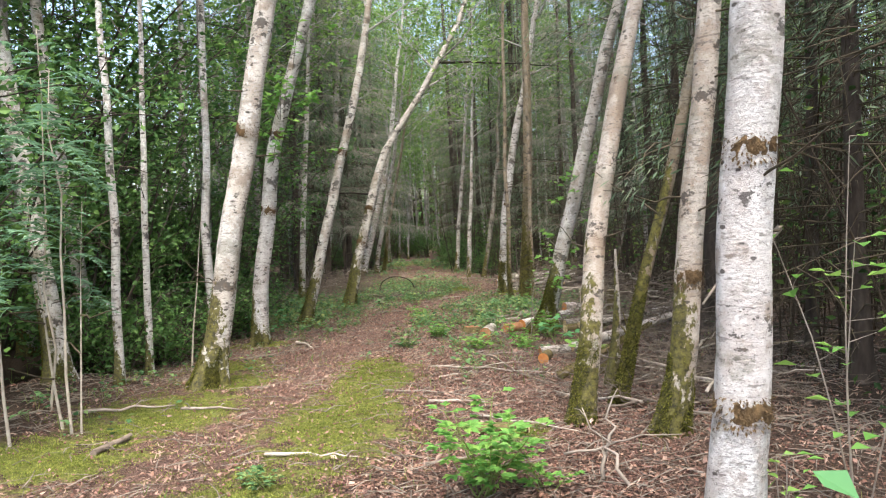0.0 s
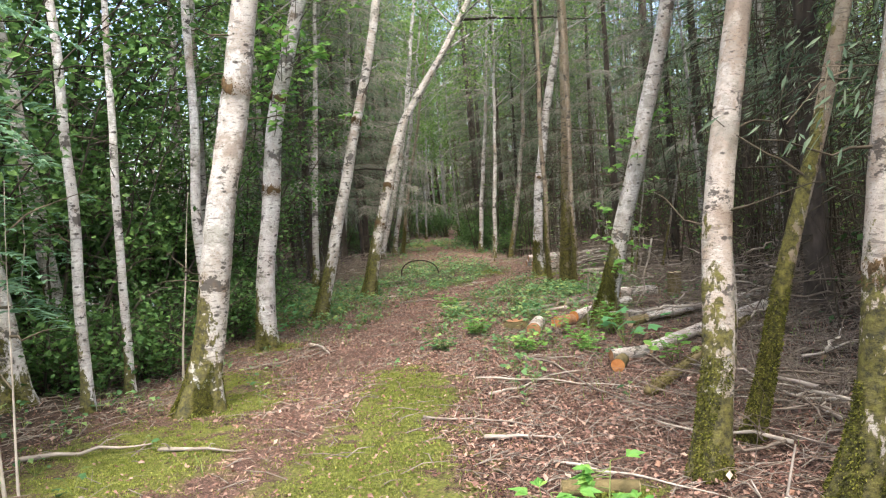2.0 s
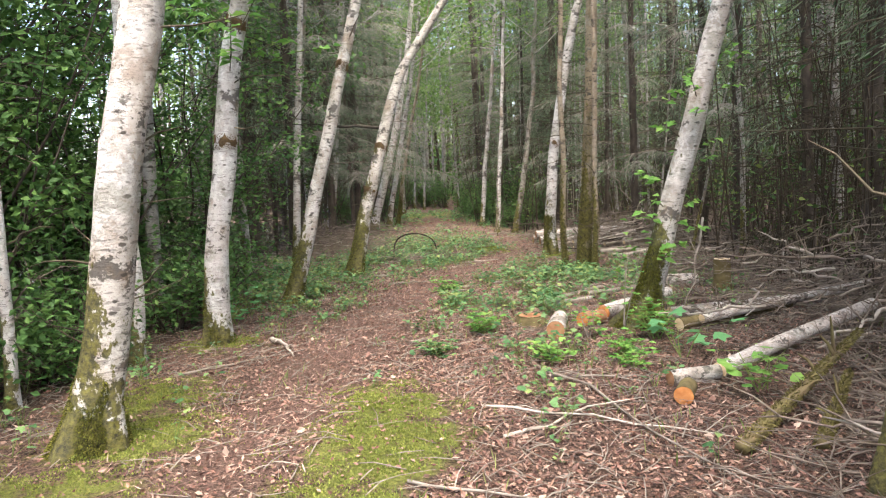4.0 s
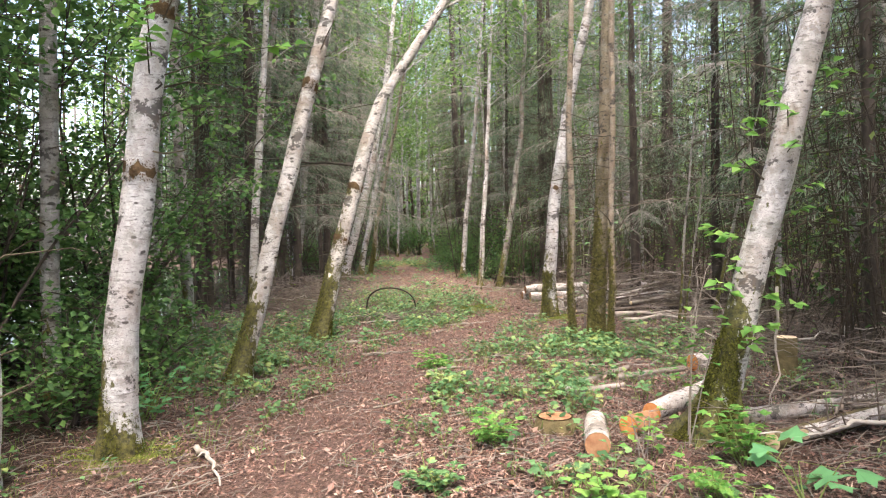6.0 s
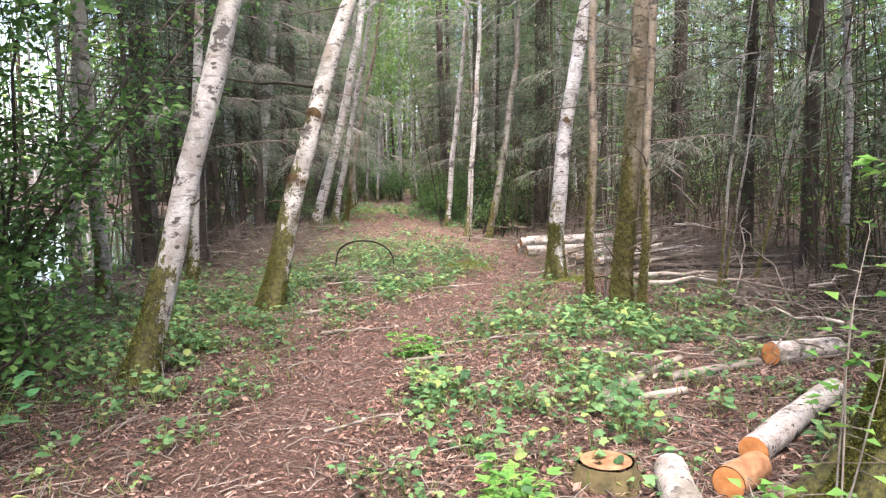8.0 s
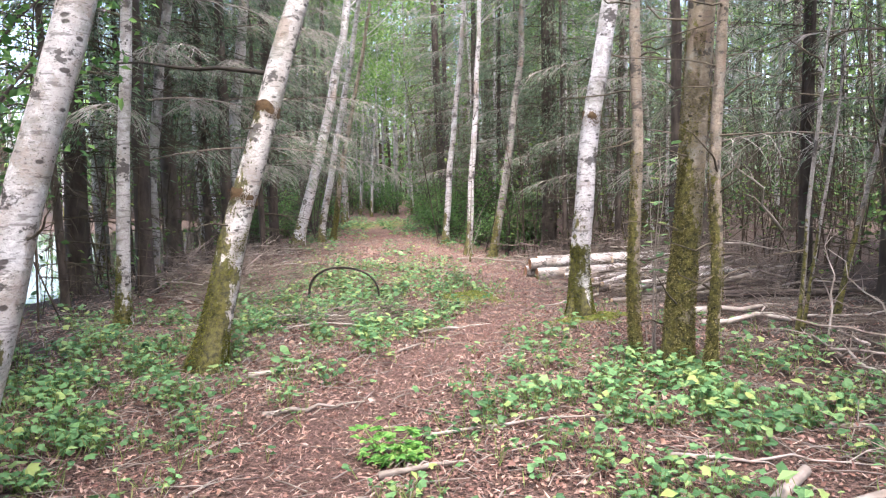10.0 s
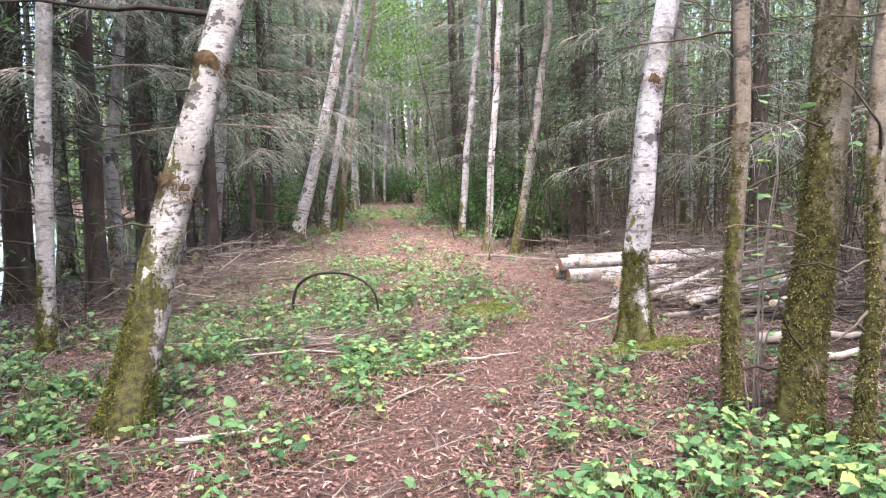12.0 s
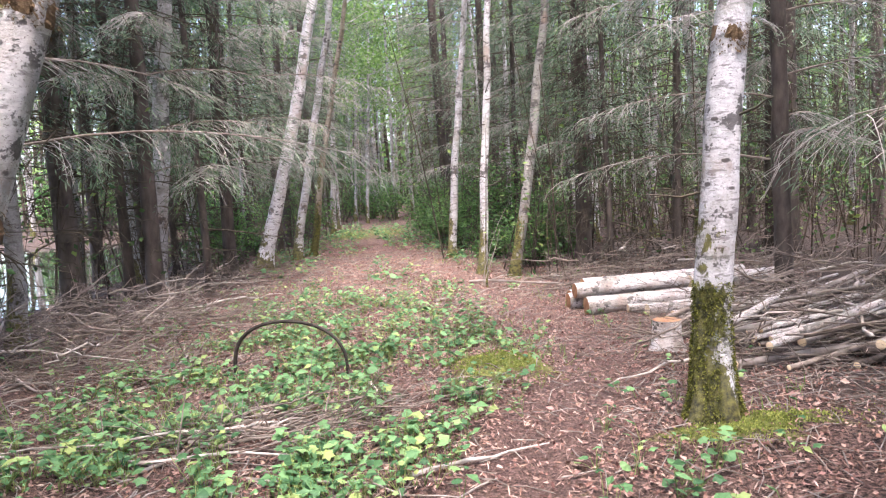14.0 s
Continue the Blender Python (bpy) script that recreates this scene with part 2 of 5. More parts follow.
# ---- building blocks ----
class Geo:
    """Vertices and faces gathered for one mesh."""

    def __init__(self):
        self.v, self.f = [], []

    def tube(self, pts, radii, sides=6, wobble=0.0, cap=False, rng=random):
        pts = [Vector(p) for p in pts]
        start = len(self.v)
        side = Vector((1, 0, 0))
        for i, p in enumerate(pts):
            way = (pts[min(i + 1, len(pts) - 1)] - pts[max(i - 1, 0)]).normalized()
            side = side - way * side.dot(way)
            if side.length < 0.05:
                side = way.orthogonal()
            side.normalize()
            up = way.cross(side)
            for k in range(sides):
                a = 2 * math.pi * k / sides
                r = radii[i] * (1 + wobble * rng.uniform(-1, 1))
                self.v.append(p + (side * math.cos(a) + up * math.sin(a)) * r)
        for i in range(len(pts) - 1):
            for k in range(sides):
                a, b = start + i * sides + k, start + i * sides + (k + 1) % sides
                self.f.append((a, b, b + sides, a + sides))
        if cap:
            self.f.append(tuple(range(start + sides - 1, start - 1, -1)))
            self.f.append(tuple(range(len(self.v) - sides, len(self.v))))

    def leaf(self, p, way, normal, length, width, fold=0.15):
        """A pointed leaf folded along its midrib."""
        way, normal = way.normalized(), normal.normalized()
        side = way.cross(normal).normalized()
        n = len(self.v)
        mid = p + way * length * 0.45
        lift = normal * width * fold
        self.v += [p, mid + side * width * 0.5 + lift, p + way * length - normal * length * 0.08, mid - side * width * 0.5 + lift]
        self.f += [(n, n + 1, n + 2), (n, n + 2, n + 3)]

    def lobed(self, p, way, normal, size, lobes=3):
        """A lobed leaf: a fan of pointed lobes round its stalk's end."""
        way, normal = way.normalized(), normal.normalized()
        side = way.cross(normal).normalized()
        n = len(self.v)
        self.v.append(p + normal * size * 0.04 + way * size * 0.18)
        outline = (0.38, 0.70, 0.56, 0.86, 0.66, 1.0, 0.66, 0.86, 0.56, 0.70, 0.38) if lobes > 2 else (0.45, 0.74, 0.84, 0.80, 1.0, 0.80, 0.84, 0.74, 0.45)
        count = len(outline)
        for i, q in enumerate(outline):
            a = (i / (count - 1) - 0.5) * 4.9
            self.v.append(p + (way * math.cos(a) + side * math.sin(a)) * size * q * 0.62 + way * size * 0.3 - normal * size * 0.16 * q * abs(math.sin(a)) * (1 if i % 2 else 0.4))
        for i in range(count - 1):
            self.f.append((n, n + 1 + i, n + 2 + i))

    def mesh(self, name, material, smooth=True):
        me = bpy.data.meshes.new(name)
        me.from_pydata([tuple(p) for p in self.v], [], self.f)
        me.materials.append(material)
        if smooth:
            me.polygons.foreach_set("use_smooth", [True] * len(me.polygons))
        me.update()
        return me


def leaf_cloud(name, material, centres, length, width, rng, droop=0.2, ways=None):
    """Many small folded leaves at the given places, joined."""
    c = np.asarray(centres, dtype=np.float64)
    n = len(c)
    way = rng.normal(size=(n, 3)) if ways is None else np.asarray(ways) + rng.normal(size=(n, 3)) * 0.35
    way[:, 2] = way[:, 2] * 0.5 - droop
    way /= np.linalg.norm(way, axis=1)[:, None]
    nor = rng.normal(size=(n, 3)) * 0.7 + np.array((0, 0, 1.0))
    side = np.cross(way, nor)
    side /= np.linalg.norm(side, axis=1)[:, None] + 1e-9
    up = np.cross(side, way)
    s = rng.uniform(0.6, 1.25, size=(n, 1))
    mid = c + way * length * s * 0.45
    wing = side * width * s * 0.5
    v = np.stack([c, mid + wing + up * width * s * 0.15, c + way * length * s, mid - wing + up * width * s * 0.15], axis=1).reshape(-1, 3)
    k = np.arange(n)[:, None] * 4
    f = np.concatenate([k + np.array((0, 1, 2)), k + np.array((0, 2, 3))], axis=1).reshape(-1, 3)
    me = bpy.data.meshes.new(name)
    me.from_pydata(v.tolist(), [], f.tolist())
    me.materials.append(material)
    me.update()
    return me


def piece(name, me, parent=None, label=""):
    ob = new(name, me)
    if parent is not None:
        ob.parent = parent
    return tagged(ob, label) if label else ob


def thing(name, x, y, z, label, category, group="", kind=""):
    ob = new(name)
    ob.empty_display_size = 0.1
    ob.location = (x, y, z)
    return tagged(ob, label, category, group, kind)


# ---- the ground ----
MOSS_SPOTS = [(-0.9, 5.6, 0.62, 1.3), (-0.75, 7.4, 0.45, 1.0), (-2.9, 5.0, 0.9, 0.55), (-2.5, 6.3, 0.75, 0.9), (-2.3, 7.6, 0.5, 0.5), (-2.5, 8.4, 0.5, 0.7, 0.66),
              (-0.95, 8.2, 0.35, 0.4, 0.62), (-2.6, 10.1, 0.45, 0.35, 0.7), (1.5, 16.22, 0.5, 0.16), (0.35, 17.9, 0.42, 0.45), (-1.6, 34.5, 1.2, 2.5), (-3.4, 3.6, 1.2, 0.9), (0.5, 5.2, 0.2, 0.2),
              (-1.2, 3.6, 0.6, 1.1)]
HERB_SPOTS = [(-2.0, 11.8, 0.45, 0.8, 1.2), (-2.3, 13.0, 0.5, 0.7, 1.0), (-5.3, 19.5, 0.5, 2.5, 0.8), (-5.4, 24.5, 0.5, 2.5, 0.8), (-2.6, 30.0, 0.7, 3.0, 0.8), (0.4, 27.5, 0.6, 2.0, 0.8), (-2.8, 36.0, 0.7, 3.0, 0.7), (0.2, 37.0, 0.7, 3.0, 0.7), (-3.0, 14.2, 0.6, 1.2, 1.0), (-3.1, 16.0, 0.6, 0.9, 0.9), (-2.6, 15.6, 0.5, 0.6, 0.8), (-3.0, 12.4, 0.4, 0.8, 0.8), (1.45, 13.7, 0.55, 0.5, 1.6), (0.75, 13.2, 0.5, 0.4, 1.0), (-1.3, 16.2, 0.8, 0.5, 0.6), (-0.2, 16.2, 0.5, 0.4, 0.6), (-1.2, 17.6, 1.1, 1.6, 1.0), (-1.9, 15.7, 1.0, 0.9, 0.8), (-0.2, 11.2, 0.55, 0.9, 0.8), (1.1, 13.8, 0.75, 0.6, 1.3), (1.6, 13.5, 0.8, 0.55, 1.4), (0.2, 9.7, 0.5, 0.9, 0.8),
              (-2.5, 13.5, 0.7, 1.0, 1.0), (-0.7, 15.6, 0.7, 0.9, 0.6), (0.2, 12.0, 0.9, 0.6, 0.8), (1.0, 11.9, 0.5, 0.4, 0.8), (0.5, 18.5, 0.6, 1.2, 0.8), (-1.0, 20.3, 1.0, 1.6, 1.0),
              (-1.0, 16.6, 1.0, 0.6, 0.9), (0.9, 15.5, 0.7, 0.4, 1.0), (-2.3, 17.3, 0.9, 1.0, 0.9), (0.3, 31, 1.3, 2.5, 0.7), (-1.4, 35, 1.4, 2.0, 0.8), (0.4, 7.8, 0.5, 0.6, 0.35),
              (1.6, 11.3, 0.7, 0.5, 0.7), (2.3, 11.9, 0.6, 0.5, 0.7), (-0.6, 13.0, 0.5, 0.5, 0.7), (0.9, 25.5, 0.6, 2.5, 0.7), (-3.2, 9.2, 0.5, 1.2, 0.5), (0.2, 14.2, 0.4, 0.5, 0.6),
              (-2.0, 12.2, 0.5, 0.5, 0.7), (2.3, 14.6, 0.7, 0.5, 0.6), (-3.6, 7.8, 0.5, 1.5, 0.4), (-0.6, 18.6, 0.9, 1.2, 0.7), (1.9, 13.0, 0.7, 0.5, 1.0), (-2.6, 14.4, 0.6, 0.8, 0.7),
              (0.7, 10.9, 0.6, 0.6, 0.6), (-1.4, 13.6, 0.5, 0.6, 0.4), (0.3, 16.9, 0.5, 0.6, 0.5), (-0.3, 23.5, 0.7, 1.5, 0.4)]


def spots(x, y, table):
    best = 0.0
    for s in table:
        d = ((x - s[0]) / s[2]) ** 2 + ((y - s[1]) / s[3]) ** 2
        if d < 4:
            best = max(best, math.exp(-d * 0.9) * (s[4] if len(s) > 4 else 1.0))
    return best


def path_middle(y):
    return -0.75 - 0.02 * max(0, y - 15) - 0.25 * math.exp(-((y - 6) / 4) ** 2)


WORN = [(0.0, -1.7), (3.5, -1.9), (6.0, -1.68), (8.0, -1.42), (11.0, -1.25), (12.6, -0.95), (13.8, -0.65), (15.2, -0.10), (16.6, 0.5), (17.5, 0.95), (18.7, 1.25), (20.5, 1.1), (23.0, 0.6), (26.0, -0.3), (28.5, -0.9), (36.0, -1.8), (60.0, -2.4)]


def off_worn(x, y):
    """How far a place lies beside the trodden line of the footpath."""
    return abs(x - float(np.interp(y, [w[0] for w in WORN], [w[1] for w in WORN])))


def smooth_step(a, b, x):
    t = min(1.0, max(0.0, (x - a) / (b - a)))
    return t * t * (3 - 2 * t)


def pond(x, y):
    return smooth_step(-4.9, -6.6, x + 0.35 * noise.noise(Vector((x * 0.4, y * 0.5, 3)))) * smooth_step(14.5, 17, y) * smooth_step(46, 38, y) * smooth_step(-75, -60, x)


def height(x, y):
    far = smooth_step(60, 20, abs(x)) * smooth_step(90, 55, y)
    z = 0.035 * noise.noise(Vector((x * 0.9, y * 0.9, 0))) + 0.016 * noise.noise(Vector((x * 3.1, y * 3.1, 7)))
    z += 0.10 * smooth_step(1.4, 3.2, abs(x - path_middle(y))) * (0.6 + 0.8 * noise.noise(Vector((x * 0.5, y * 0.5, 9))))
    z += 0.05 * math.exp(-(((x - 1.5) / 0.5) ** 2 + ((y - 16.3) / 0.24) ** 2)) + 0.07 * math.exp(-(((x - 0.33) / 0.35) ** 2 + ((y - 17.95) / 0.3) ** 2))
    z += 0.05 * spots(x, y, MOSS_SPOTS[:2])
    z -= 0.17 * smooth_step(15.5, 18.5, y) * smooth_step(0.2, 1.6, x) * smooth_step(40, 28, y)
    return z * far - 0.62 * pond(x, y)


def build_ground():
    def axis(lo, hi, step, reach):
        inner = list(np.arange(lo, hi + step / 2, step))
        out, d = [], step
        p = hi
        while p < reach:
            d *= 1.35
            p += d
            out.append(p)
        low, d, p = [], step, lo
        while p > -reach:
            d *= 1.35
            p -= d
            low.append(p)
        return low[::-1] + inner + out
    xs, ys = axis(-9, 8, 0.11, 900), axis(1.0, 30, 0.11, 900)
    nx = len(xs)
    verts = [(x, y, height(x, y)) for y in ys for x in xs]
    faces = [(j * nx + i, j * nx + i + 1, (j + 1) * nx + i + 1, (j + 1) * nx + i) for j in range(len(ys) - 1) for i in range(nx - 1)]
    me = bpy.data.meshes.new("ground")
    me.from_pydata(verts, [], faces)
    me.materials.append(GROUND)
    me.polygons.foreach_set("use_smooth", [True] * len(me.polygons))
    moss, duff_shade = me.attributes.new("moss", "FLOAT", "POINT"), me.attributes.new("duff_shade", "FLOAT", "POINT")
    moss.data.foreach_set("value", [spots(v[0], v[1], MOSS_SPOTS) for v in verts])
    worn = me.attributes.new("worn", "FLOAT", "POINT")
    worn.data.foreach_set("value", [smooth_step(0.55, 0.15, off_worn(v[0], v[1])) for v in verts])
    # painted shade of the wood floor grows away from the path's middle
    duff_shade.data.foreach_set("value", [smooth_step(1.9, 3.4, abs(v[0] - path_middle(v[1]) - 0.25)) for v in verts])
    me.update()
    return tagged(new("ground", me), "forest floor of reddish leaf litter, worn footpath and yellow-green moss", "ground", kind="structure")


build_ground()
wm = bpy.data.meshes.new("water")
wm.from_pydata([(-80, 12, -0.3), (-4.2, 12, -0.3), (-4.2, 48, -0.3), (-80, 48, -0.3)], [], [(0, 1, 2, 3)])
wm.materials.append(water_material())
tagged(new("water", wm), "still dark pond water mirroring the pale sky", "water", kind="structure")


# ---- trees ----
def stem_at(z, lean, bow, lean_y=0.0, limit=4.5):
    """The middle of a leaning, bowed trunk at a height above its foot."""
    kink, over = 0.0, 0.0
    if isinstance(bow, tuple):
        bow, start, kink = bow
        over = max(0.0, min(z, start + 3.0) - start)
    zz = min(z, limit)
    x = lean * zz + bow * zz * zz + kink * over
    if z > limit:
        x += (lean + 2 * bow * limit) * 0.7 * (z - limit)
    return Vector((x, lean_y * z, z))


def trunk_middle(z, lean, bow, lean_y, seed, sway=0.045):
    c = stem_at(max(z, 0), lean, bow, lean_y) + Vector((0, 0, min(z, 0)))
    c.x += sway * noise.noise(Vector((z * 0.9, seed, 0)))
    c.y += sway * noise.noise(Vector((z * 0.9, seed, 5)))
    return c


def trunk_mesh(r, h, lean, bow, material, seed, lean_y=0.0, sides=20, flare=0.45, step=0.13, sway=0.045):
    rng = random.Random(seed)
    g = Geo()
    zs, z = [-0.12, -0.04], 0.03
    while z < h:
        zs.append(z)
        z += step if z < 4.6 else 0.7
    lobe, turn, lobes = rng.uniform(0.2, 0.4), rng.uniform(0, 6), rng.choice((3, 4, 5))
    for z in zs:
        c = trunk_middle(z, lean, bow, lean_y, seed, sway)
        grow = math.exp(-max(z, 0) / (0.9 * r + 0.06))
        rr = r * max(0.12, (1 - max(z, 0) / h)) ** 0.75
        for k in range(sides):
            a = 2 * math.pi * k / sides
            q = rr * (1 + flare * grow * (1 + lobe * 1.6 * math.sin(lobes * a + turn)))
            d = Vector((math.cos(a), math.sin(a), 0))
            q *= 1 + 0.10 * noise.noise(d * 1.3 + Vector((seed, 0, z * 1.7))) + 0.065 * noise.noise(d * 3 + Vector((seed, 4, z * 9)))
            g.v.append(c + d * q)
    n = len(zs)
    for i in range(n - 1):
        for k in range(sides):
            a, b = i * sides + k, i * sides + (k + 1) % sides
            g.f.append((a, b, b + sides, a + sides))
    g.f.append(tuple(range(len(g.v) - sides, len(g.v))))
    return g.mesh("trunk", material)


def limbs_and_leaves(h, lean, bow, first, seed, count=14, reach=2.4, leaves=2200, lean_y=0.0, r=0.1):
    """Rising limbs with side twigs, and the leaf places along them."""
    rng, nrng = random.Random(seed), np.random.default_rng(seed)
    made, places, g = [], [], Geo()
    for i in range(count):
        one = Geo()
        made.append(one)
        z = first + (h - first) * (i + rng.random()) / count * 0.95
        p0 = stem_at(z, lean, bow, lean_y)
        a = i * 2.4 + rng.uniform(-0.6, 0.6)
        length = reach * (1.1 - 0.65 * (z - first) / max(0.1, h - first)) * rng.uniform(0.6, 1.15)
        way = Vector((math.cos(a), math.sin(a), rng.uniform(0.25, 0.9))).normalized()
        pts = [p0]
        for s in range(5):
            way = (way + Vector((rng.uniform(-0.2, 0.2), rng.uniform(-0.2, 0.2), rng.uniform(-0.12, 0.18)))).normalized()
            pts.append(pts[-1] + way * length / 5)
        r0 = max(0.012, 0.22 * r)
        one.tube(pts, [r0 * (1 - 0.17 * s) for s in range(6)], 5)
        for s in range(7):
            k = rng.randint(1, 4)
            q = pts[k].lerp(pts[k + 1], rng.random())
            w = Vector((rng.uniform(-1, 1), rng.uniform(-1, 1), rng.uniform(-0.3, 0.7))).normalized() * length * rng.uniform(0.25, 0.5)
            mid = q + w * 0.5 + Vector((0, 0, 0.04))
            end = q + w
            g.tube([q, mid, end], [r0 * 0.35, r0 * 0.22, 0.003], 3)
            places += [mid, end, q.lerp(mid, 0.5), mid.lerp(end, 0.5)]
        places += pts[3:]
    base = np.array([tuple(p) for p in places])
    pick = nrng.integers(0, len(base), leaves)
    return made, g, base[pick] + nrng.normal(size=(leaves, 3)) * np.array((0.24, 0.24, 0.18))


def stubs(h, r, lean, bow, seed, count, low=1.0, high=4.5, length=0.26, lean_y=0.0):
    """Short dead side twigs on a trunk."""
    rng = random.Random(seed)
    g = Geo()
    for i in range(count):
        z = rng.uniform(low, high)
        p = stem_at(z, lean, bow, lean_y)
        a = rng.uniform(0, 6.28)
        way = Vector((math.cos(a), math.sin(a), rng.uniform(-0.2, 0.6))).normalized()
        l = length * rng.uniform(0.4, 1.4)
        p1 = p + way * (r + l * 0.5) + Vector((0, 0, rng.uniform(-0.05, 0.08)))
        p2 = p1 + (way + Vector((rng.uniform(-0.5, 0.5), rng.uniform(-0.5, 0.5), rng.uniform(-0.3, 0.5)))) * l * 0.6
        pm = p.lerp(p1, 0.6) + Vector((rng.uniform(-1, 1), rng.uniform(-1, 1), rng.uniform(-0.6, 1))) * l * 0.08
        p3 = p2 + (p2 - p1) * 0.5 + Vector((rng.uniform(-1, 1), rng.uniform(-1, 1), rng.uniform(-1, 0.6))) * l * 0.15
        g.tube([p, pm, p1, p2, p3], [0.009, 0.0075, 0.006, 0.004, 0.002], 4)
    return g


def collar_mesh(r, seed, tall=0.12):
    """A shaggy cuff of moss round a knot."""
    rng = random.Random(seed)
    g = Geo()
    rings, sides = 7, 18
    for i in range(rings):
        t = i / (rings - 1)
        for k in range(sides):
            a = 2 * math.pi * k / sides
            gap = 0.35 + 0.9 * noise.noise(Vector((math.cos(a) * 1.5, math.sin(a) * 1.5, seed * 1.7 + t * 0.9))) - 0.45 * math.sin(a)
            q = r * (0.86 + 0.26 * math.sin(math.pi * t) * max(0.0, min(1.0, gap)) * rng.uniform(0.7, 1.2))
            g.v.append(Vector((math.cos(a) * q, math.sin(a) * q, tall * (t - 0.5) + 0.05 * noise.noise(Vector((a, seed, 1))))))
    for i in range(rings - 1):
        for k in range(sides):
            a, b = i * sides + k, i * sides + (k + 1) % sides
            g.f.append((a, b, b + sides, a + sides))
    for i in range(220):
        a = rng.gauss(-1.4, 1.1)
        q = r * 1.02
        p = Vector((math.cos(a) * q, math.sin(a) * q, rng.uniform(-0.5, 0.45) * tall))
        g.leaf(p, Vector((math.cos(a) * 0.7, math.sin(a) * 0.7, rng.uniform(-1.2, 0.1))), Vector((math.cos(a), math.sin(a), 1)), rng.uniform(0.012, 0.03), 0.010)
    return g.mesh("moss_collar", KNOT)


def moss_sheath(t, r, h, lean, bow, seed, tall, count, lean_y=0.0, flare=0.5, material=None):
    """Shaggy moss that clothes the foot of a trunk in ragged patches."""
    rng = random.Random(seed)
    g = Geo()
    while len(g.f) < count * 2:
        z = tall * rng.random() ** 1.3
        a = rng.uniform(0, 6.28)
        d = Vector((math.cos(a), math.sin(a), 0))
        if -0.35 * d.x - 0.1 * d.y + noise.noise(d * 0.9 + Vector((seed, 0, z * 2.2))) + 0.4 * noise.noise(d * 3 + Vector((0, seed, z * 7))) < -0.55 + 0.85 * z / tall:
            continue
        c = trunk_middle(z, lean, bow, lean_y, seed)
        q = r * max(0.12, 1 - z / h) ** 0.75 * (1 + flare * math.exp(-z / (0.9 * r + 0.06)))
        g.leaf(c + d * q * 0.97, d * 0.8 + Vector((rng.uniform(-0.5, 0.5), rng.uniform(-0.5, 0.5), rng.uniform(-0.9, 0.5))), Vector((rng.uniform(-1, 1), rng.uniform(-1, 1), 1)), rng.uniform(0.009, 0.022), 0.009)
    return tagged(piece("moss", g.mesh("moss", material or MOSS_FUR, False), t, "shaggy olive moss"), kind="stuff")


def sprigs(t, r, h, lean, bow, seed, low, high, count, leaf, material, lean_y=0.0, reach=0.3, per=5):
    """Short leafy shoots that grow from a trunk."""
    rng = random.Random(seed)
    for i in range(count):
        z = rng.uniform(low, high)
        a = rng.uniform(0, 6.28)
        d = Vector((math.cos(a), math.sin(a), 0))
        p = trunk_middle(z, lean, bow, lean_y, seed) + d * r * (1 - z / h) ** 0.75 * 0.8
        way = (d + Vector((0, 0, rng.uniform(0.1, 0.8)))).normalized()
        l = reach * rng.uniform(0.5, 1.3)
        m, e = p + way * l * 0.55, p + way * l + Vector((0, 0, -0.08 * l))
        g, f = Geo(), Geo()
        g.tube([p, m, e], [0.005, 0.004, 0.002], 4)
        for k in range(per):
            q = p.lerp(m, rng.uniform(0.5, 1)) if k % 2 else m.lerp(e, rng.random())
            b = a + rng.uniform(-1.6, 1.6)
            f.leaf(q, Vector((math.cos(b), math.sin(b), rng.uniform(-0.5, 0.3))), Vector((rng.uniform(-0.6, 0.6), rng.uniform(-0.9, 0.3), 1)), leaf * rng.uniform(0.7, 1.2), leaf * 0.68, 0.18)
        sp = piece("shoot", g.mesh("shoot", SNAG_TWIG), t)
        piece("foliage", f.mesh("foliage", material, False), sp)


def birch(x, y, r, lean, bow, label, material=WHITE, h=11.0, first=5.0, seed=1, leaves=1100, twigs=8, collars=(), group="", flare=0.5, lean_y=0.0, count=12, reach=2.2, sides=20, step=0.13, fur=(0, 0)):
    t = thing("birch_tree", x, y, height(x, y), label, "tree", group)
    piece("trunk", trunk_mesh(r, h, lean, bow, material, seed, lean_y, sides, flare, step), t)
    g, spray, places = limbs_and_leaves(h, lean, bow, first, seed + 50, count, reach, leaves, lean_y, r)
    for one in g:
        piece("limb", one.mesh("limb", GREY), t)
    tagged(piece("spray", spray.mesh("spray", GREY), t), kind="stuff")
    piece("crown", leaf_cloud("crown", CROWN, places, 0.12, 0.08, np.random.default_rng(seed)), t, "airy crown of small light green leaves")
    if twigs:
        for i in range(twigs):
            piece("twig", stubs(h, r, lean, bow, seed * 40 + i, 1, lean_y=lean_y).mesh("twig", SNAG_TWIG), t)
    if fur[0]:
        moss_sheath(t, r, h, lean, bow, seed, fur[0], int(fur[1] * 3.0), lean_y, flare)
    for i, z in enumerate(collars):
        c = piece("moss_collar", collar_mesh(r * (1 - z / h) ** 0.75, seed + i, 0.15), t, "shaggy brown moss round a knot")
        c.location = trunk_middle(z, lean, bow, lean_y, seed)
    return t


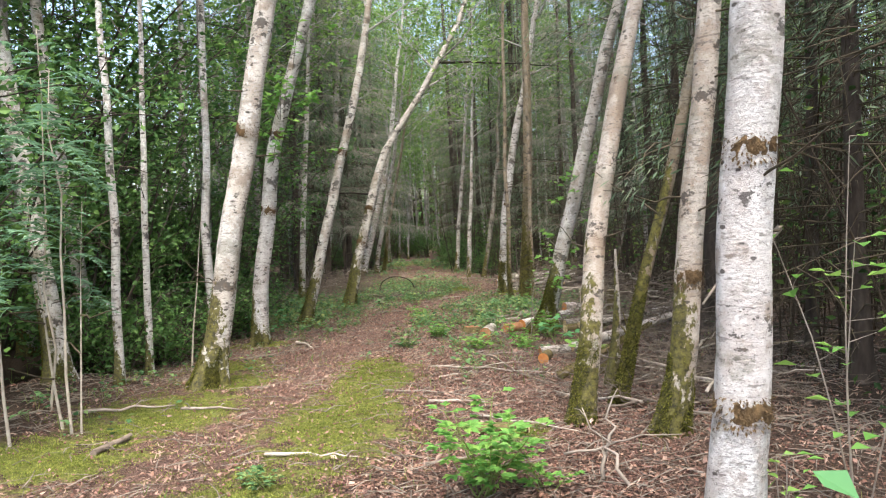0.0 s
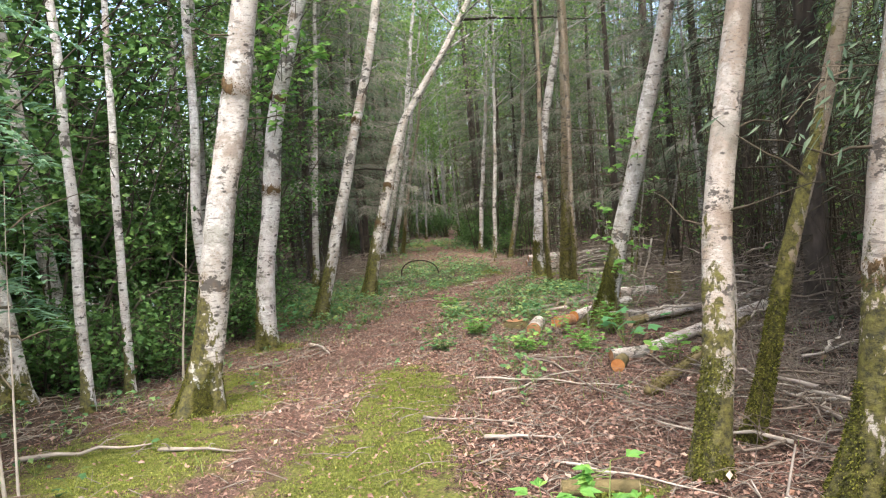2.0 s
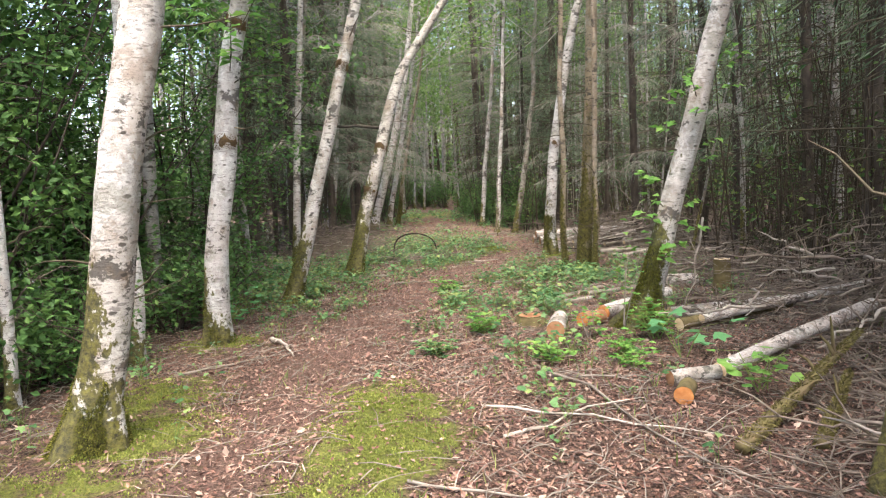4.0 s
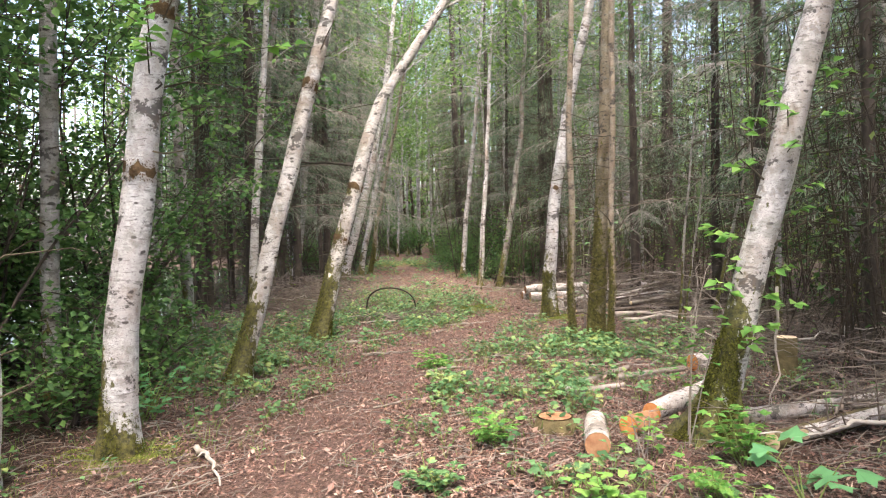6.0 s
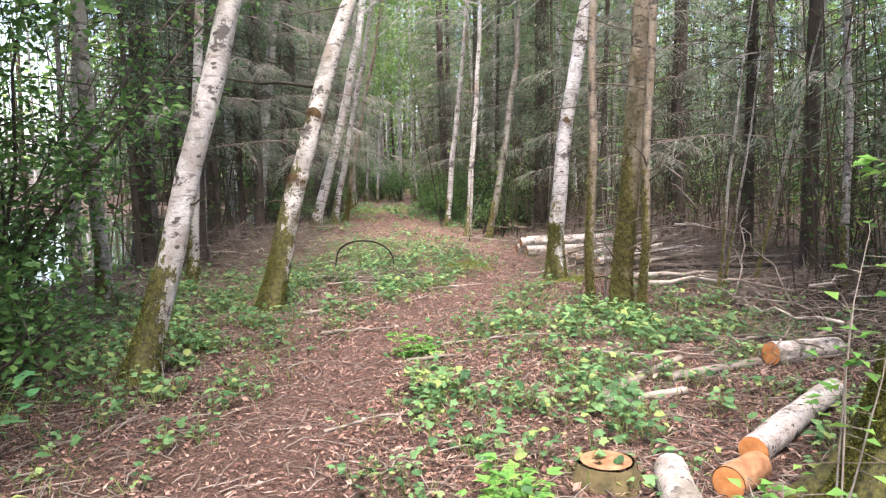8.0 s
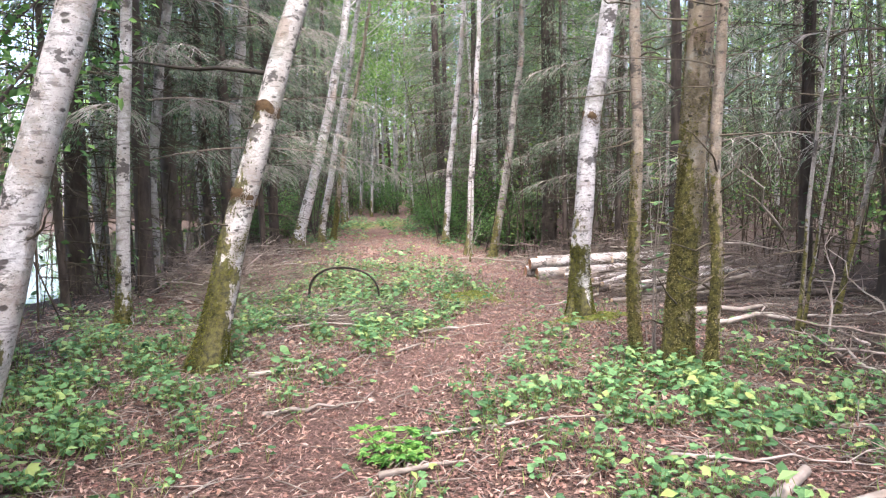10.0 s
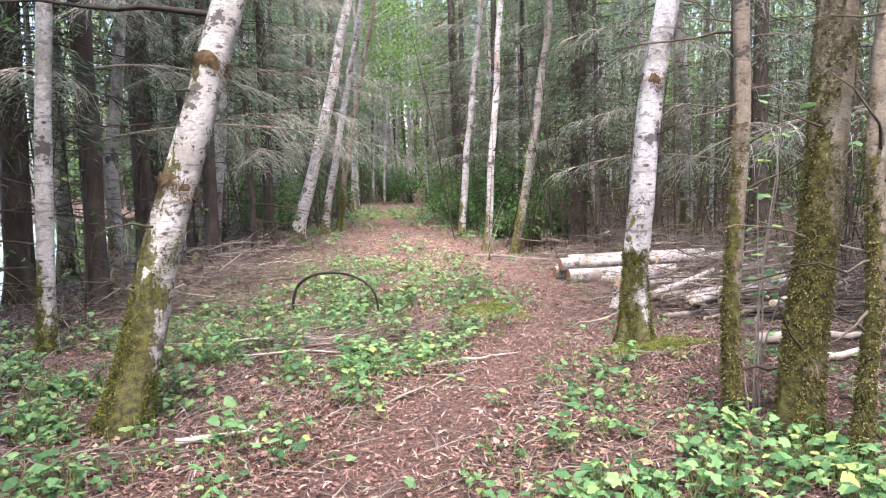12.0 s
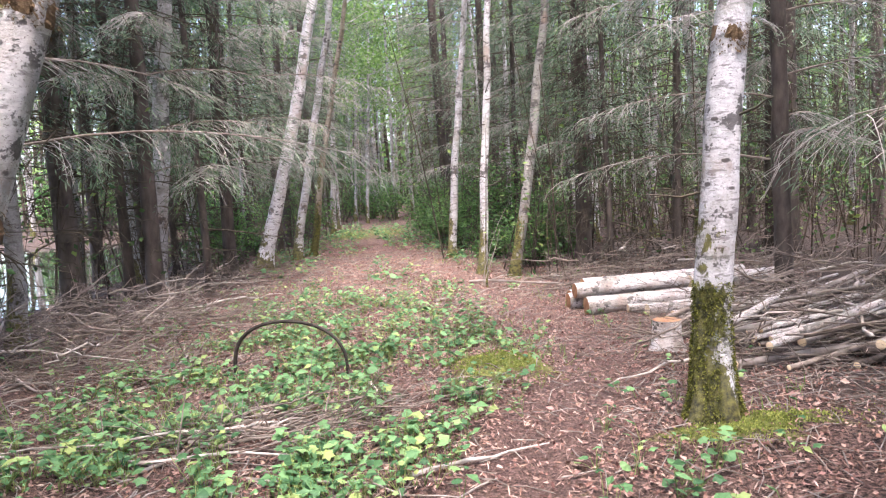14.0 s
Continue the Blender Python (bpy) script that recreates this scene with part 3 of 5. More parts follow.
# bark and moss differ from tree to tree along the path
SIDE = "pale trunks beside the footpath"
birch(1.215, 3.16, 0.126, 0.072, 0.0045, "stout birch with smooth white bark and a mossy scar ring", WHITE_BARE, 12, 5.5, 11, collars=(0.66, 1.78), flare=0.08, twigs=2)
birch(1.50, 4.94, 0.098, 0.162, -0.0105, "pale birch with tan lower bark and moss at its foot", TAN, 10, 5.0, 12, group=SIDE, collars=(1.05,), fur=(0.55, 1300))
birch(0.97, 5.36, 0.090, 0.155, 0.0230, "leaning tan-barked birch with a green mossy foot", TAN, 10, 5.0, 13, group=SIDE, lean_y=0.28, flare=0.35, fur=(0.6, 1500))
birch(1.35, 5.78, 0.056, 0.238, 0.0107, "thin leaning tree with mossy lower stem", MOSSY, 8, 4.5, 14, leaves=900, group=SIDE, fur=(1.3, 1500))
climbed = birch(1.36, 10.15, 0.115, 0.265, 0.0013, "leaning pale birch with a thick mossy foot", bark((0.66, 0.63, 0.60), (0.32, 0.27, 0.23), 0.7, 0.8), 11, 5.0, 15, group=SIDE, flare=1.1, fur=(0.75, 4200))
birch(-2.49, 7.45, 0.135, 0.219, -0.0041, "stout leaning birch with white bark and mossy flared foot", WHITE_MOSSY, 12, 5.5, 16, group=SIDE, collars=(2.6,), flare=0.75, fur=(0.42, 3200))
bowed = birch(-2.62, 10.15, 0.118, 0.030, 0.0353, "bowed white birch with brown moss patches", WHITE, 11, 5.0, 17, group=SIDE, collars=(1.9, 2.95), flare=0.3, fur=(0.45, 900))
birch(-3.12, 9.5, 0.062, 0.03, -0.0009, "slim straight birch with white bark", WHITE, 10, 5.0, 18, leaves=900, group=SIDE)
birch(-3.40, 8.2, 0.043, 0.027, 0.0007, "thin pale sapling birch standing upright", WHITE, 8, 4.5, 19, leaves=700, group=SIDE, flare=0.4)
birch(-3.40, 7.45, 0.050, 0.026, -0.0068, "thin pale sapling birch with dead side twigs", WHITE, 8, 4.5, 20, leaves=700, group=SIDE, flare=0.4)
birch(-4.62, 9.40, 0.098, -0.105, 0.0, "grey birch leaning away from the footpath", WHITE_MOSSY, 11, 4.5, 21, group=SIDE)
birch(-4.11, 7.62, 0.120, -0.150, -0.0100, "mossy-footed birch among saplings", WHITE_MOSSY, 11, 4.5, 22, group=SIDE, lean_y=0.12, fur=(0.6, 1800))
birch(-2.40, 12.30, 0.100, 0.250, -0.003, "leaning birch with white bark and mossy foot", WHITE_MOSSY, 11, 5.0, 23, group=SIDE, collars=(2.95,), lean_y=0.17, fur=(0.75, 1300))
leaning = birch(-2.01, 14.92, 0.120, 0.200, (0.020, 3.3, 0.30), "strongly leaning birch with thick green moss on its foot", bark((0.70, 0.67, 0.63), (0.33, 0.28, 0.24), 1.0, 1.25), 10, 4.2, 24, group=SIDE, collars=(1.35, 2.05), lean_y=0.2, fur=(1.15, 2600))
birch(-4.06, 19.67, 0.085, 0.049, 0.0141, "slim pale birch behind the leaning ones", FARPALE, 11, 4.5, 25, group=SIDE)
birch(-5.38, 21.19, 0.110, 0.030, -0.0010, "straight pale birch near the pond", FARPALE, 12, 4.5, 26, group=SIDE)
birch(-5.03, 13.91, 0.090, 0.048, -0.0009, "straight grey birch among dark shrubs", GREY, 11, 4.5, 27, group=SIDE)
birch(-3.29, 16.61, 0.070, 0.060, 0.0036, "slim birch with mossy foot near the pond", GREY, 10, 4.8, 28, group=SIDE, fur=(0.6, 800))
birch(1.35, 16.45, 0.106, 0.005, 0.0295, "grey birch with dark mossy foot on a moss cushion", bark((0.66, 0.64, 0.64), (0.33, 0.30, 0.28), 1.0, 0.62), 11, 4.8, 29, collars=(2.0,), flare=0.6, fur=(0.75, 1900))
birch(-2.89, 25.37, 0.130, 0.311, -0.0110, "leaning white birch at the path's edge", WHITE, 11, 5.0, 30, group=SIDE)
birch(-2.54, 27.07, 0.090, 0.171, 0.0069, "leaning grey birch at the path's edge", GREY, 11, 5.0, 31, group=SIDE)
birch(-2.32, 27.74, 0.075, 0.142, 0.0121, "leaning mossy tree at the path's edge", MOSSY, 10, 5.0, 32, group=SIDE, fur=(1.2, 800))
birch(-3.69, 22.42, 0.120, 0.112, 0.0009, "tall pale birch with dead twigs", GREY, 12, 5.0, 33, group=SIDE, twigs=20)
birch(5.59, 27.01, 0.150, -0.014, -0.0088, "tall pale birch beyond the brushwood", FARPALE, 12, 4.5, 34, group=SIDE)
birch(5.29, 29.09, 0.110, -0.046, 0.0013, "slim pale birch beyond the brushwood", FARPALE, 12, 4.5, 35, group=SIDE)
birch(1.29, 23.77, 0.085, 0.209, -0.0139, "leaning dull birch at the path's edge", DULL, 11, 4.5, 36, group=SIDE)
birch(0.80, 23.80, 0.068, 0.075, -0.0014, "slim upright birch at the path's edge", GREY, 11, 4.5, 37, group=SIDE)
birch(0.46, 26.05, 0.078, 0.085, 0.0038, "slim upright birch beside the path", GREY, 11, 4.5, 38, group=SIDE)
birch(6.85, 16.88, 0.080, 0.056, -0.0125, "slim pale birch among dead conifers", FARPALE, 11, 4.5, 39, group=SIDE)
birch(4.20, 14.95, 0.045, 0.009, -0.0120, "thin pale sapling among dead conifers", FARPALE, 8, 4.5, 40, leaves=700, group=SIDE)


# ---- conifers with dead lower branches ----
def dead_branches(h, seed, low, high, count, reach, r, sides=3, lean=0.0, sub=8, thick=1.0):
    rng = random.Random(seed)
    g = Geo()
    tips = []
    for i in range(count):
        z = low + (high - low) * (i + rng.random()) / count
        a = i * 2.399 + rng.uniform(-0.4, 0.4)
        length = reach * rng.uniform(0.35, 1.1)
        way = Vector((math.cos(a), math.sin(a), rng.uniform(-0.15, 0.25))).normalized()
        pts = [Vector((lean * z, 0, z))]
        for s in range(4):
            way = (way + Vector((rng.uniform(-0.2, 0.2), rng.uniform(-0.2, 0.2), rng.uniform(-0.22, 0.06)))).normalized()
            pts.append(pts[-1] + way * length / 4)
        r0 = rng.uniform(0.007, 0.014) * thick
        g.tube(pts, [r0, r0 * 0.8, r0 * 0.6, r0 * 0.4, 0.002], sides)
        for s in range(sub):
            k = rng.randint(0, 3)
            q = pts[k].lerp(pts[k + 1], rng.random())
            w = (way * 0.6 + Vector((rng.uniform(-1, 1), rng.uniform(-1, 1), rng.uniform(-0.9, 0.2)))).normalized() * length * rng.uniform(0.15, 0.42)
            m = q + w * 0.55 + Vector((0, 0, 0.03))
            e = q + w + Vector((0, 0, -0.06))
            g.tube([q, m, e], [0.0068, 0.0052, 0.0028], 3)
            tips += [(m, w), (e, w)]
        tips += [(p, way) for p in pts[2:]]
    return g, tips


def conifer(seed, r, h, low=0.7, dead_to=5.5, dead=70, reach=1.3, needles=11500, material=BROWN_BARK, label="", group="", sub=6):
    t = thing("conifer_tree", 0, 0, 0, label, "tree", group)
    lean = random.Random(seed).uniform(-0.03, 0.03)
    piece("trunk", trunk_mesh(r, h, lean, 0, material, seed, 0, 12, 0.5, 0.25, 0.015), t)
    g, _ = dead_branches(h, seed, low, dead_to, dead, reach, r, 3, lean, sub)
    tagged(piece("twigwork", g.mesh("twigwork", SNAG_TWIG), t, "tangle of bare grey-brown dead twigs"), kind="stuff")
    for i in range(9):
        g, _ = dead_branches(h, seed * 7 + i, low + i * 0.4, low + i * 0.4 + 0.4, 1, reach * 1.2, r, 5, lean, 0, 1.2)
        piece("branch", g.mesh("branch", SNAG_TWIG), t)
    g, tips = dead_branches(h, seed + 3, dead_to * 0.42, h, 72, reach * 1.5, r, 3, lean, 3)
    tagged(piece("bough", g.mesh("bough", SNAG_TWIG), t), kind="stuff")
    nrng = np.random.default_rng(seed)
    pick = nrng.integers(0, len(tips), needles)
    base, ways = np.array([tuple(p) for p, _ in tips]), np.array([tuple(w.normalized()) for _, w in tips])
    piece("crown", leaf_cloud("crown", NEEDLE, base[pick] + nrng.normal(size=(needles, 3)) * 0.11, 0.12, 0.015, nrng, 0.35, ways[pick]), t, "grey-green drooping needle sprays")
    return t


def put(kind, x, y, turn=0.0, s=1.0, label="", used=set()):
    m = pose(x, y, height(x, y) - 0.02, 0, 0, turn)
    if kind.name not in used:
        used.add(kind.name)
        kind.matrix_basis = m @ Matrix.Scale(s, 4)
        ob = kind
    else:
        ob = copy_thing(kind, m)
        ob.scale = (s, s, s)
    if label:
        ob["label"] = label
    return ob


WOOD = "conifers of the surrounding wood"
CONIFERS = [conifer(100 + i, r, h, low, dt, n, reach, label=l, group=WOOD) for i, (r, h, low, dt, n, reach, l) in enumerate([
    (0.07, 14, 0.5, 5.0, 60, 1.3, "slim conifer with bare dead lower branches"),
    (0.10, 16, 0.6, 5.5, 70, 1.5, "conifer with brown trunk and tangled dead twigs"),
    (0.055, 12, 0.3, 4.5, 60, 1.1, "thin young conifer with bare brown twigs"),
    (0.13, 17, 0.8, 6.0, 70, 1.7, "stout conifer with dark brown bark and dead branches"),
    (0.08, 15, 0.4, 4.2, 66, 1.5, "conifer with grey drooping twigs and thin needles")])]
put(CONIFERS[3], -4.7, 18.83, 40, 1.15)
put(CONIFERS[3], -4.19, 21.18, 130)
put(CONIFERS[1], -5.36, 24.64, 200)
put(CONIFERS[0], -4.93, 25.46, 20)
put(CONIFERS[0], -3.87, 22.04, 80)
put(CONIFERS[2], -3.08, 22.82, 10)
put(CONIFERS[2], -4.10, 24.59, 70)
for i, (x, y) in enumerate([(3.2, 4.4), (3.5, 6.1), (3.9, 7.7), (3.5, 9.3), (4.3, 5.2), (4.2, 11.4), (4.4, 13.2), (3.9, 23.9), (2.6, 24.6)]):
    put(CONIFERS[(1, 4, 0, 3, 2)[i % 5]], x, y, i * 77)



def drooping_spruce(seed, r, h, reach, label):
    """A spruce whose long boughs hang with curtains of grey twigs and needles."""
    t = thing("spruce_tree", 0, 0, 0, label, "tree", "spruces that overhang the path")
    rng, nrng = random.Random(seed), np.random.default_rng(seed)
    piece("trunk", trunk_mesh(r, h, 0.01, 0, BROWN_BARK, seed, 0, 14, 0.4, 0.2, 0.03), t)
    twigs, places, ways = Geo(), [], []
    for i in range(34):
        z = 1.7 + i * (h - 3) / 40
        a = i * 2.399 + rng.uniform(-0.3, 0.3)
        length = reach * rng.uniform(0.65, 1.1) * (1 - 0.5 * i / 34)
        way = Vector((math.cos(a), math.sin(a), 0.28))
        pts = [Vector((0.01 * z, 0, z))]
        for k in range(7):
            way = (way + Vector((rng.uniform(-0.1, 0.1), rng.uniform(-0.1, 0.1), -0.085))).normalized()
            pts.append(pts[-1] + way * length / 7)
        g = Geo()
        g.tube(pts, [0.016 - 0.002 * k for k in range(8)], 5)
        piece("bough", g.mesh("bough", BRUSH), t)
        for k in range(42):
            j = rng.randint(1, 6)
            p = pts[j].lerp(pts[j + 1], rng.random())
            b = a + rng.choice((-1, 1)) * rng.uniform(0.4, 1.3)
            l = rng.uniform(0.2, 0.75)
            m = p + Vector((math.cos(b) * l * 0.5, math.sin(b) * l * 0.5, -0.05 - 0.1 * l))
            e = m + Vector((math.cos(b) * l * 0.35, math.sin(b) * l * 0.35, -0.45 * l))
            q = p.lerp(m, 0.5) + Vector((rng.uniform(-0.02, 0.02), rng.uniform(-0.02, 0.02), 0.04 * l))
            u = m.lerp(e, 0.5) + Vector((math.cos(b) * 0.05 * l, math.sin(b) * 0.05 * l, 0.05 * l + rng.uniform(-0.015, 0.015)))
            twigs.tube([p, q, m, u, e], [0.0042, 0.0036, 0.003, 0.0022, 0.0012], 3)
            for s in (q, m, u):
                c = b + rng.choice((-1, 1)) * rng.uniform(0.4, 1.0)
                v = rng.uniform(0.05, 0.16)
                twigs.tube([s, s + Vector((math.cos(c) * v, math.sin(c) * v, -0.5 * v))], [0.0018, 0.0008], 3)
            if rng.random() < 0.55:
                places += [p.lerp(m, 0.5), m, m.lerp(e, 0.5), e]
                ways += [e - p] * 4
    tagged(piece("twigwork", twigs.mesh("twigwork", GREY_TWIG), t, "hanging grey twigs"), kind="stuff")
    n = 14000
    pick = nrng.integers(0, len(places), n)
    base, w = np.array([tuple(p) for p in places]), np.array([tuple(q.normalized()) for q in ways])
    piece("foliage", leaf_cloud("foliage", NEEDLE, base[pick] + nrng.normal(size=(n, 3)) * 0.045, 0.09, 0.0105, nrng, 0.35, w[pick]), t, "thin grey-green needle sprays")
    return t


SPRUCE = drooping_spruce(150, 0.11, 13, 3.0, "spruce with hanging grey twigs and sparse needles")
for i, (x, y) in enumerate([(-3.75, 18.6), (-3.5, 21.9), (3.9, 20.6), (4.9, 16.9), (-3.6, 26.5), (2.9, 25.6), (-3.3, 30.5), (1.5, 29.2), (-3.4, 34.5), (1.0, 34.0), (-3.15, 24.3)]):
    put(SPRUCE, x, y, i * 63, 1.0 - 0.04 * (i % 3))

BIRCHES = [birch(0, 0, rr, ll, bb, lab, FARPALE, hh, ff, 60 + i, 2800, 8, group="birches of the surrounding wood", count=14, reach=2.6, sides=11, step=0.3) for i, (rr, ll, bb, hh, ff, lab) in enumerate([
    (0.07, 0.05, 0.004, 15, 3.6, "slim pale birch of the surrounding wood"),
    (0.09, -0.04, 0.003, 16, 4.0, "pale birch with blotched bark in the wood"),
    (0.055, 0.02, -0.003, 13, 3.2, "thin pale birch in the wood"),
    (0.08, 0.10, -0.004, 15, 3.8, "leaning pale birch in the wood")])]


SLIM = [birch(0, -3, rr, ll, bb, "slim white birch among darker trees", GREY, hh, 5.5, 80 + i, 900, 6, group="birches of the surrounding wood", count=9, reach=1.6, sides=10, step=0.3) for i, (rr, ll, bb, hh) in enumerate([(0.05, 0.03, 0.004, 13), (0.065, 0.09, -0.003, 14), (0.04, -0.02, 0.005, 11)])]


def shrub(seed, tall, spread, leaves, label, material=SHRUB, size=0.075):
    t = thing("shrub", 0, 0, 0, label, "shrub", "dark shrubs beside the pond wood")
    rng, nrng = random.Random(seed), np.random.default_rng(seed)
    g, places = Geo(), []
    for i in range(9):
        one = Geo()
        a = rng.uniform(0, 6.28)
        way = Vector((math.cos(a) * 0.45, math.sin(a) * 0.45, 1)).normalized()
        p = [Vector((math.cos(a) * 0.1, math.sin(a) * 0.1, -0.05))]
        l = tall * rng.uniform(0.6, 1.05)
        for s in range(6):
            way = (way + Vector((rng.uniform(-0.25, 0.25), rng.uniform(-0.25, 0.25), rng.uniform(-0.08, 0.1)))).normalized()
            p.append(p[-1] + way * l / 6)
        one.tube(p, [0.02 - 0.0028 * s for s in range(7)], 5)
        piece("stem", one.mesh("stem", BROWN_BARK), t)
        for s in range(12):
            k = rng.randint(1, 5)
            q = p[k].lerp(p[k + 1], rng.random())
            e = q + Vector((rng.uniform(-1, 1), rng.uniform(-1, 1), rng.uniform(-0.25, 0.5))) * spread * 0.6
            g.tube([q, q.lerp(e, 0.5) + Vector((0, 0, 0.05)), e], [0.007, 0.005, 0.002], 3)
            places += [q.lerp(e, f) for f in (0.3, 0.6, 0.8, 1.0)]
    base = np.array([tuple(p) for p in places])
    tagged(piece("twigwork", g.mesh("twigwork", BROWN_BARK), t), kind="stuff")
    piece("foliage", leaf_cloud("foliage", material, base[nrng.integers(0, len(base), leaves)] + nrng.normal(size=(leaves, 3)) * 0.11, size, size * 0.62, nrng, 0.25), t)
    return t


SHRUBS = [shrub(201, 3.2, 1.1, 3600, "tall dark green leafy shrub"), shrub(202, 2.2, 1.0, 3000, "dark green leafy shrub"),
          shrub(203, 4.4, 1.3, 4200, "tall broadleaf shrub with dense green leaves"), shrub(204, 1.2, 0.7, 1600, "low leafy undergrowth shrub")]


def free(x, y, taken, gap):
    return all((x - a) ** 2 + (y - b) ** 2 > gap * gap for a, b in taken)


def open_space(x, y):
    """Where no tree of the wood may stand: the path's corridor, the log piles and the pond."""
    left, right = (-3.6 if y < 27 else path_middle(y) - 1.5), (3.3 if y < 15 else 4.6 if y < 23 else path_middle(y) + (2.4 if y < 27 else 1.7))
    if y < 2.5 and abs(x) < 3:
        return True
    return left < x < right or pond(x, y) > 0.25


def plant_wood():
    rng = random.Random(5)
    taken = [(o.location.x, o.location.y) for o in scene.objects if o.parent is None and o.name.startswith(("birch", "conifer", "spruce"))]
    n = 0
    while n < 84:
        y = rng.uniform(2, 48)
        x = rng.uniform(-15, 15)
        if x < -4.6 and 15 < y < 34 and rng.random() < 0.7:
            continue
        if abs(x) > 8 and rng.random() < 0.45 or open_space(x, y) or not free(x, y, taken, 0.85):
            continue
        taken.append((x, y))
        n += 1
        leafy_side = x < -3 and y < 15
        kind = rng.choice(BIRCHES) if rng.random() < (0.6 if leafy_side else 0.30) else rng.choice(CONIFERS)
        put(kind, x, y, rng.uniform(0, 360), rng.uniform(0.85, 1.2))
    for i, (x, y) in enumerate([(-3.2, 29.0), (-2.9, 32.2), (-3.3, 36.0), (0.7, 31.4), (0.9, 36.4), (0.5, 39.0), (-3.4, 39.5), (-2.8, 38.0)]):
        put((CONIFERS + BIRCHES)[i], x, y, i * 61)
        taken.append((x, y))
    for i, (x, y) in enumerate([(-2.0, 41.0), (-0.9, 42.5), (-1.5, 44.2), (-0.2, 41.6), (-2.6, 43.0), (0.3, 43.8), (-1.0, 46.0), (-1.9, 47.5)]):
        put(BIRCHES[i % 4], x, y, i * 83, 0.95)
        taken.append((x, y))
    for i, (x, y, k) in enumerate([(1.7, 24.9, 0.7), (1.2, 26.4, 0.75), (0.9, 27.9, 0.8), (0.6, 29.6, 0.8), (2.5, 25.9, 0.9), (1.9, 27.6, 1.0), (0.3, 31.8, 0.8), (0.1, 34.2, 0.8), (1.2, 30.6, 1.0),
                                       (-3.5, 25.8, 0.75), (-3.7, 28.4, 0.8), (-3.3, 31.2, 0.8), (-3.6, 34.0, 0.9), (-4.2, 27.0, 1.0)]):
        put(SHRUBS[(1, 3, 1)[i % 3]], x, y, i * 57, k, "dark leafy bush at the path's edge")
    side_rng, n = random.Random(31), 0
    while n < 22:
        x, y = side_rng.choice((side_rng.uniform(-6.5, -3.7), side_rng.uniform(1.9, 7.0))), side_rng.uniform(23.5, 40)
        if open_space(x, y) or not free(x, y, taken, 0.6):
            continue
        n += 1
        taken.append((x, y))
        put(SLIM[n % 3], x, y, side_rng.uniform(0, 360), side_rng.uniform(0.85, 1.1))
    for i in range(11):
        put(SHRUBS[(3, 1)[i % 2]], -6.5 + i * 1.1, 42 + rng.uniform(0, 3), i * 37, 1.1)
    for i in range(4):
        put(SHRUBS[(2, 0)[i % 2]], -7 - i * 2.2, 46 + rng.uniform(-1.5, 3), i * 45, 1.9)
    for i in range(19):
        x, y = rng.uniform(-8, 7), rng.uniform(45, 55)
        put(rng.choice(BIRCHES), x, y, rng.uniform(0, 360), rng.uniform(1.0, 1.4))
    # unseen birches behind the start, added to shade the nearest trunks on the right
    for i in range(9):
        x, y = rng.uniform(2.2, 9), rng.uniform(-9, 0.5)
        put(rng.choice(BIRCHES), x, y, rng.uniform(0, 360), rng.uniform(0.9, 1.1))
    for i, (x, y) in enumerate([(-4.2, 13.4), (-4.7, 15.0), (-4.9, 12.0), (-5.2, 13.2), (-4.3, 10.9), (-4.6, 9.4), (-5.2, 8.0), (-5.6, 10.0)]):
        put(SHRUBS[(2, 0, 2, 1)[i % 4]], x, y, i * 50, 1.05)
        taken.append((x, y))
    for i in range(12):
        put(BIRCHES[i % 4], -7.2 - 0.75 * i + rng.uniform(-0.4, 0.4), 8.5 + (i % 4) * 2.4 + rng.uniform(-0.8, 0.8), i * 40, 1.1)
    for i, (x, y) in enumerate([(-3.5, 9.0), (-3.35, 10.9), (-3.3, 11.9), (-3.7, 12.8), (-3.9, 10.0), (-3.8, 8.3)]):
        put(SHRUBS[3], x, y, i * 70, 0.8 + 0.1 * (i % 4))
    for i, (x, y) in enumerate([(-8.4, 13.4), (-9.6, 12.6), (-7.6, 14.2), (-10.8, 13.6), (-6.8, 13.2)]):
        put(SHRUBS[(2, 0)[i % 2]], x, y, i * 71, 1.9)
    for i, (x, y) in enumerate([(-5.0, 17.2), (-4.5, 20.1), (-5.3, 20.6), (-4.8, 22.8), (-4.3, 17.6), (-5.6, 18.4)]):
        put((BIRCHES[0], CONIFERS[2], BIRCHES[2])[i % 3], x, y, i * 97, 0.9)
        taken.append((x, y))
    for i in range(7):
        put(SHRUBS[2], -6.6 - i * 1.3, 10.5 + (i % 3) * 1.9, i * 33, 1.7)
    n = 0
    while n < 19:
        y, x = rng.uniform(3, 13), -4.2 - 6 * rng.random() ** 1.6
        if pond(x, y) > 0.3 or not free(x, y, taken, 0.4):
            continue
        taken.append((x, y))
        n += 1
        put(rng.choice(SHRUBS), x, y, rng.uniform(0, 360), rng.uniform(0.85, 1.25))


for kind in BIRCHES:
    kind.location = (0, -3, 0)
plant_wood()


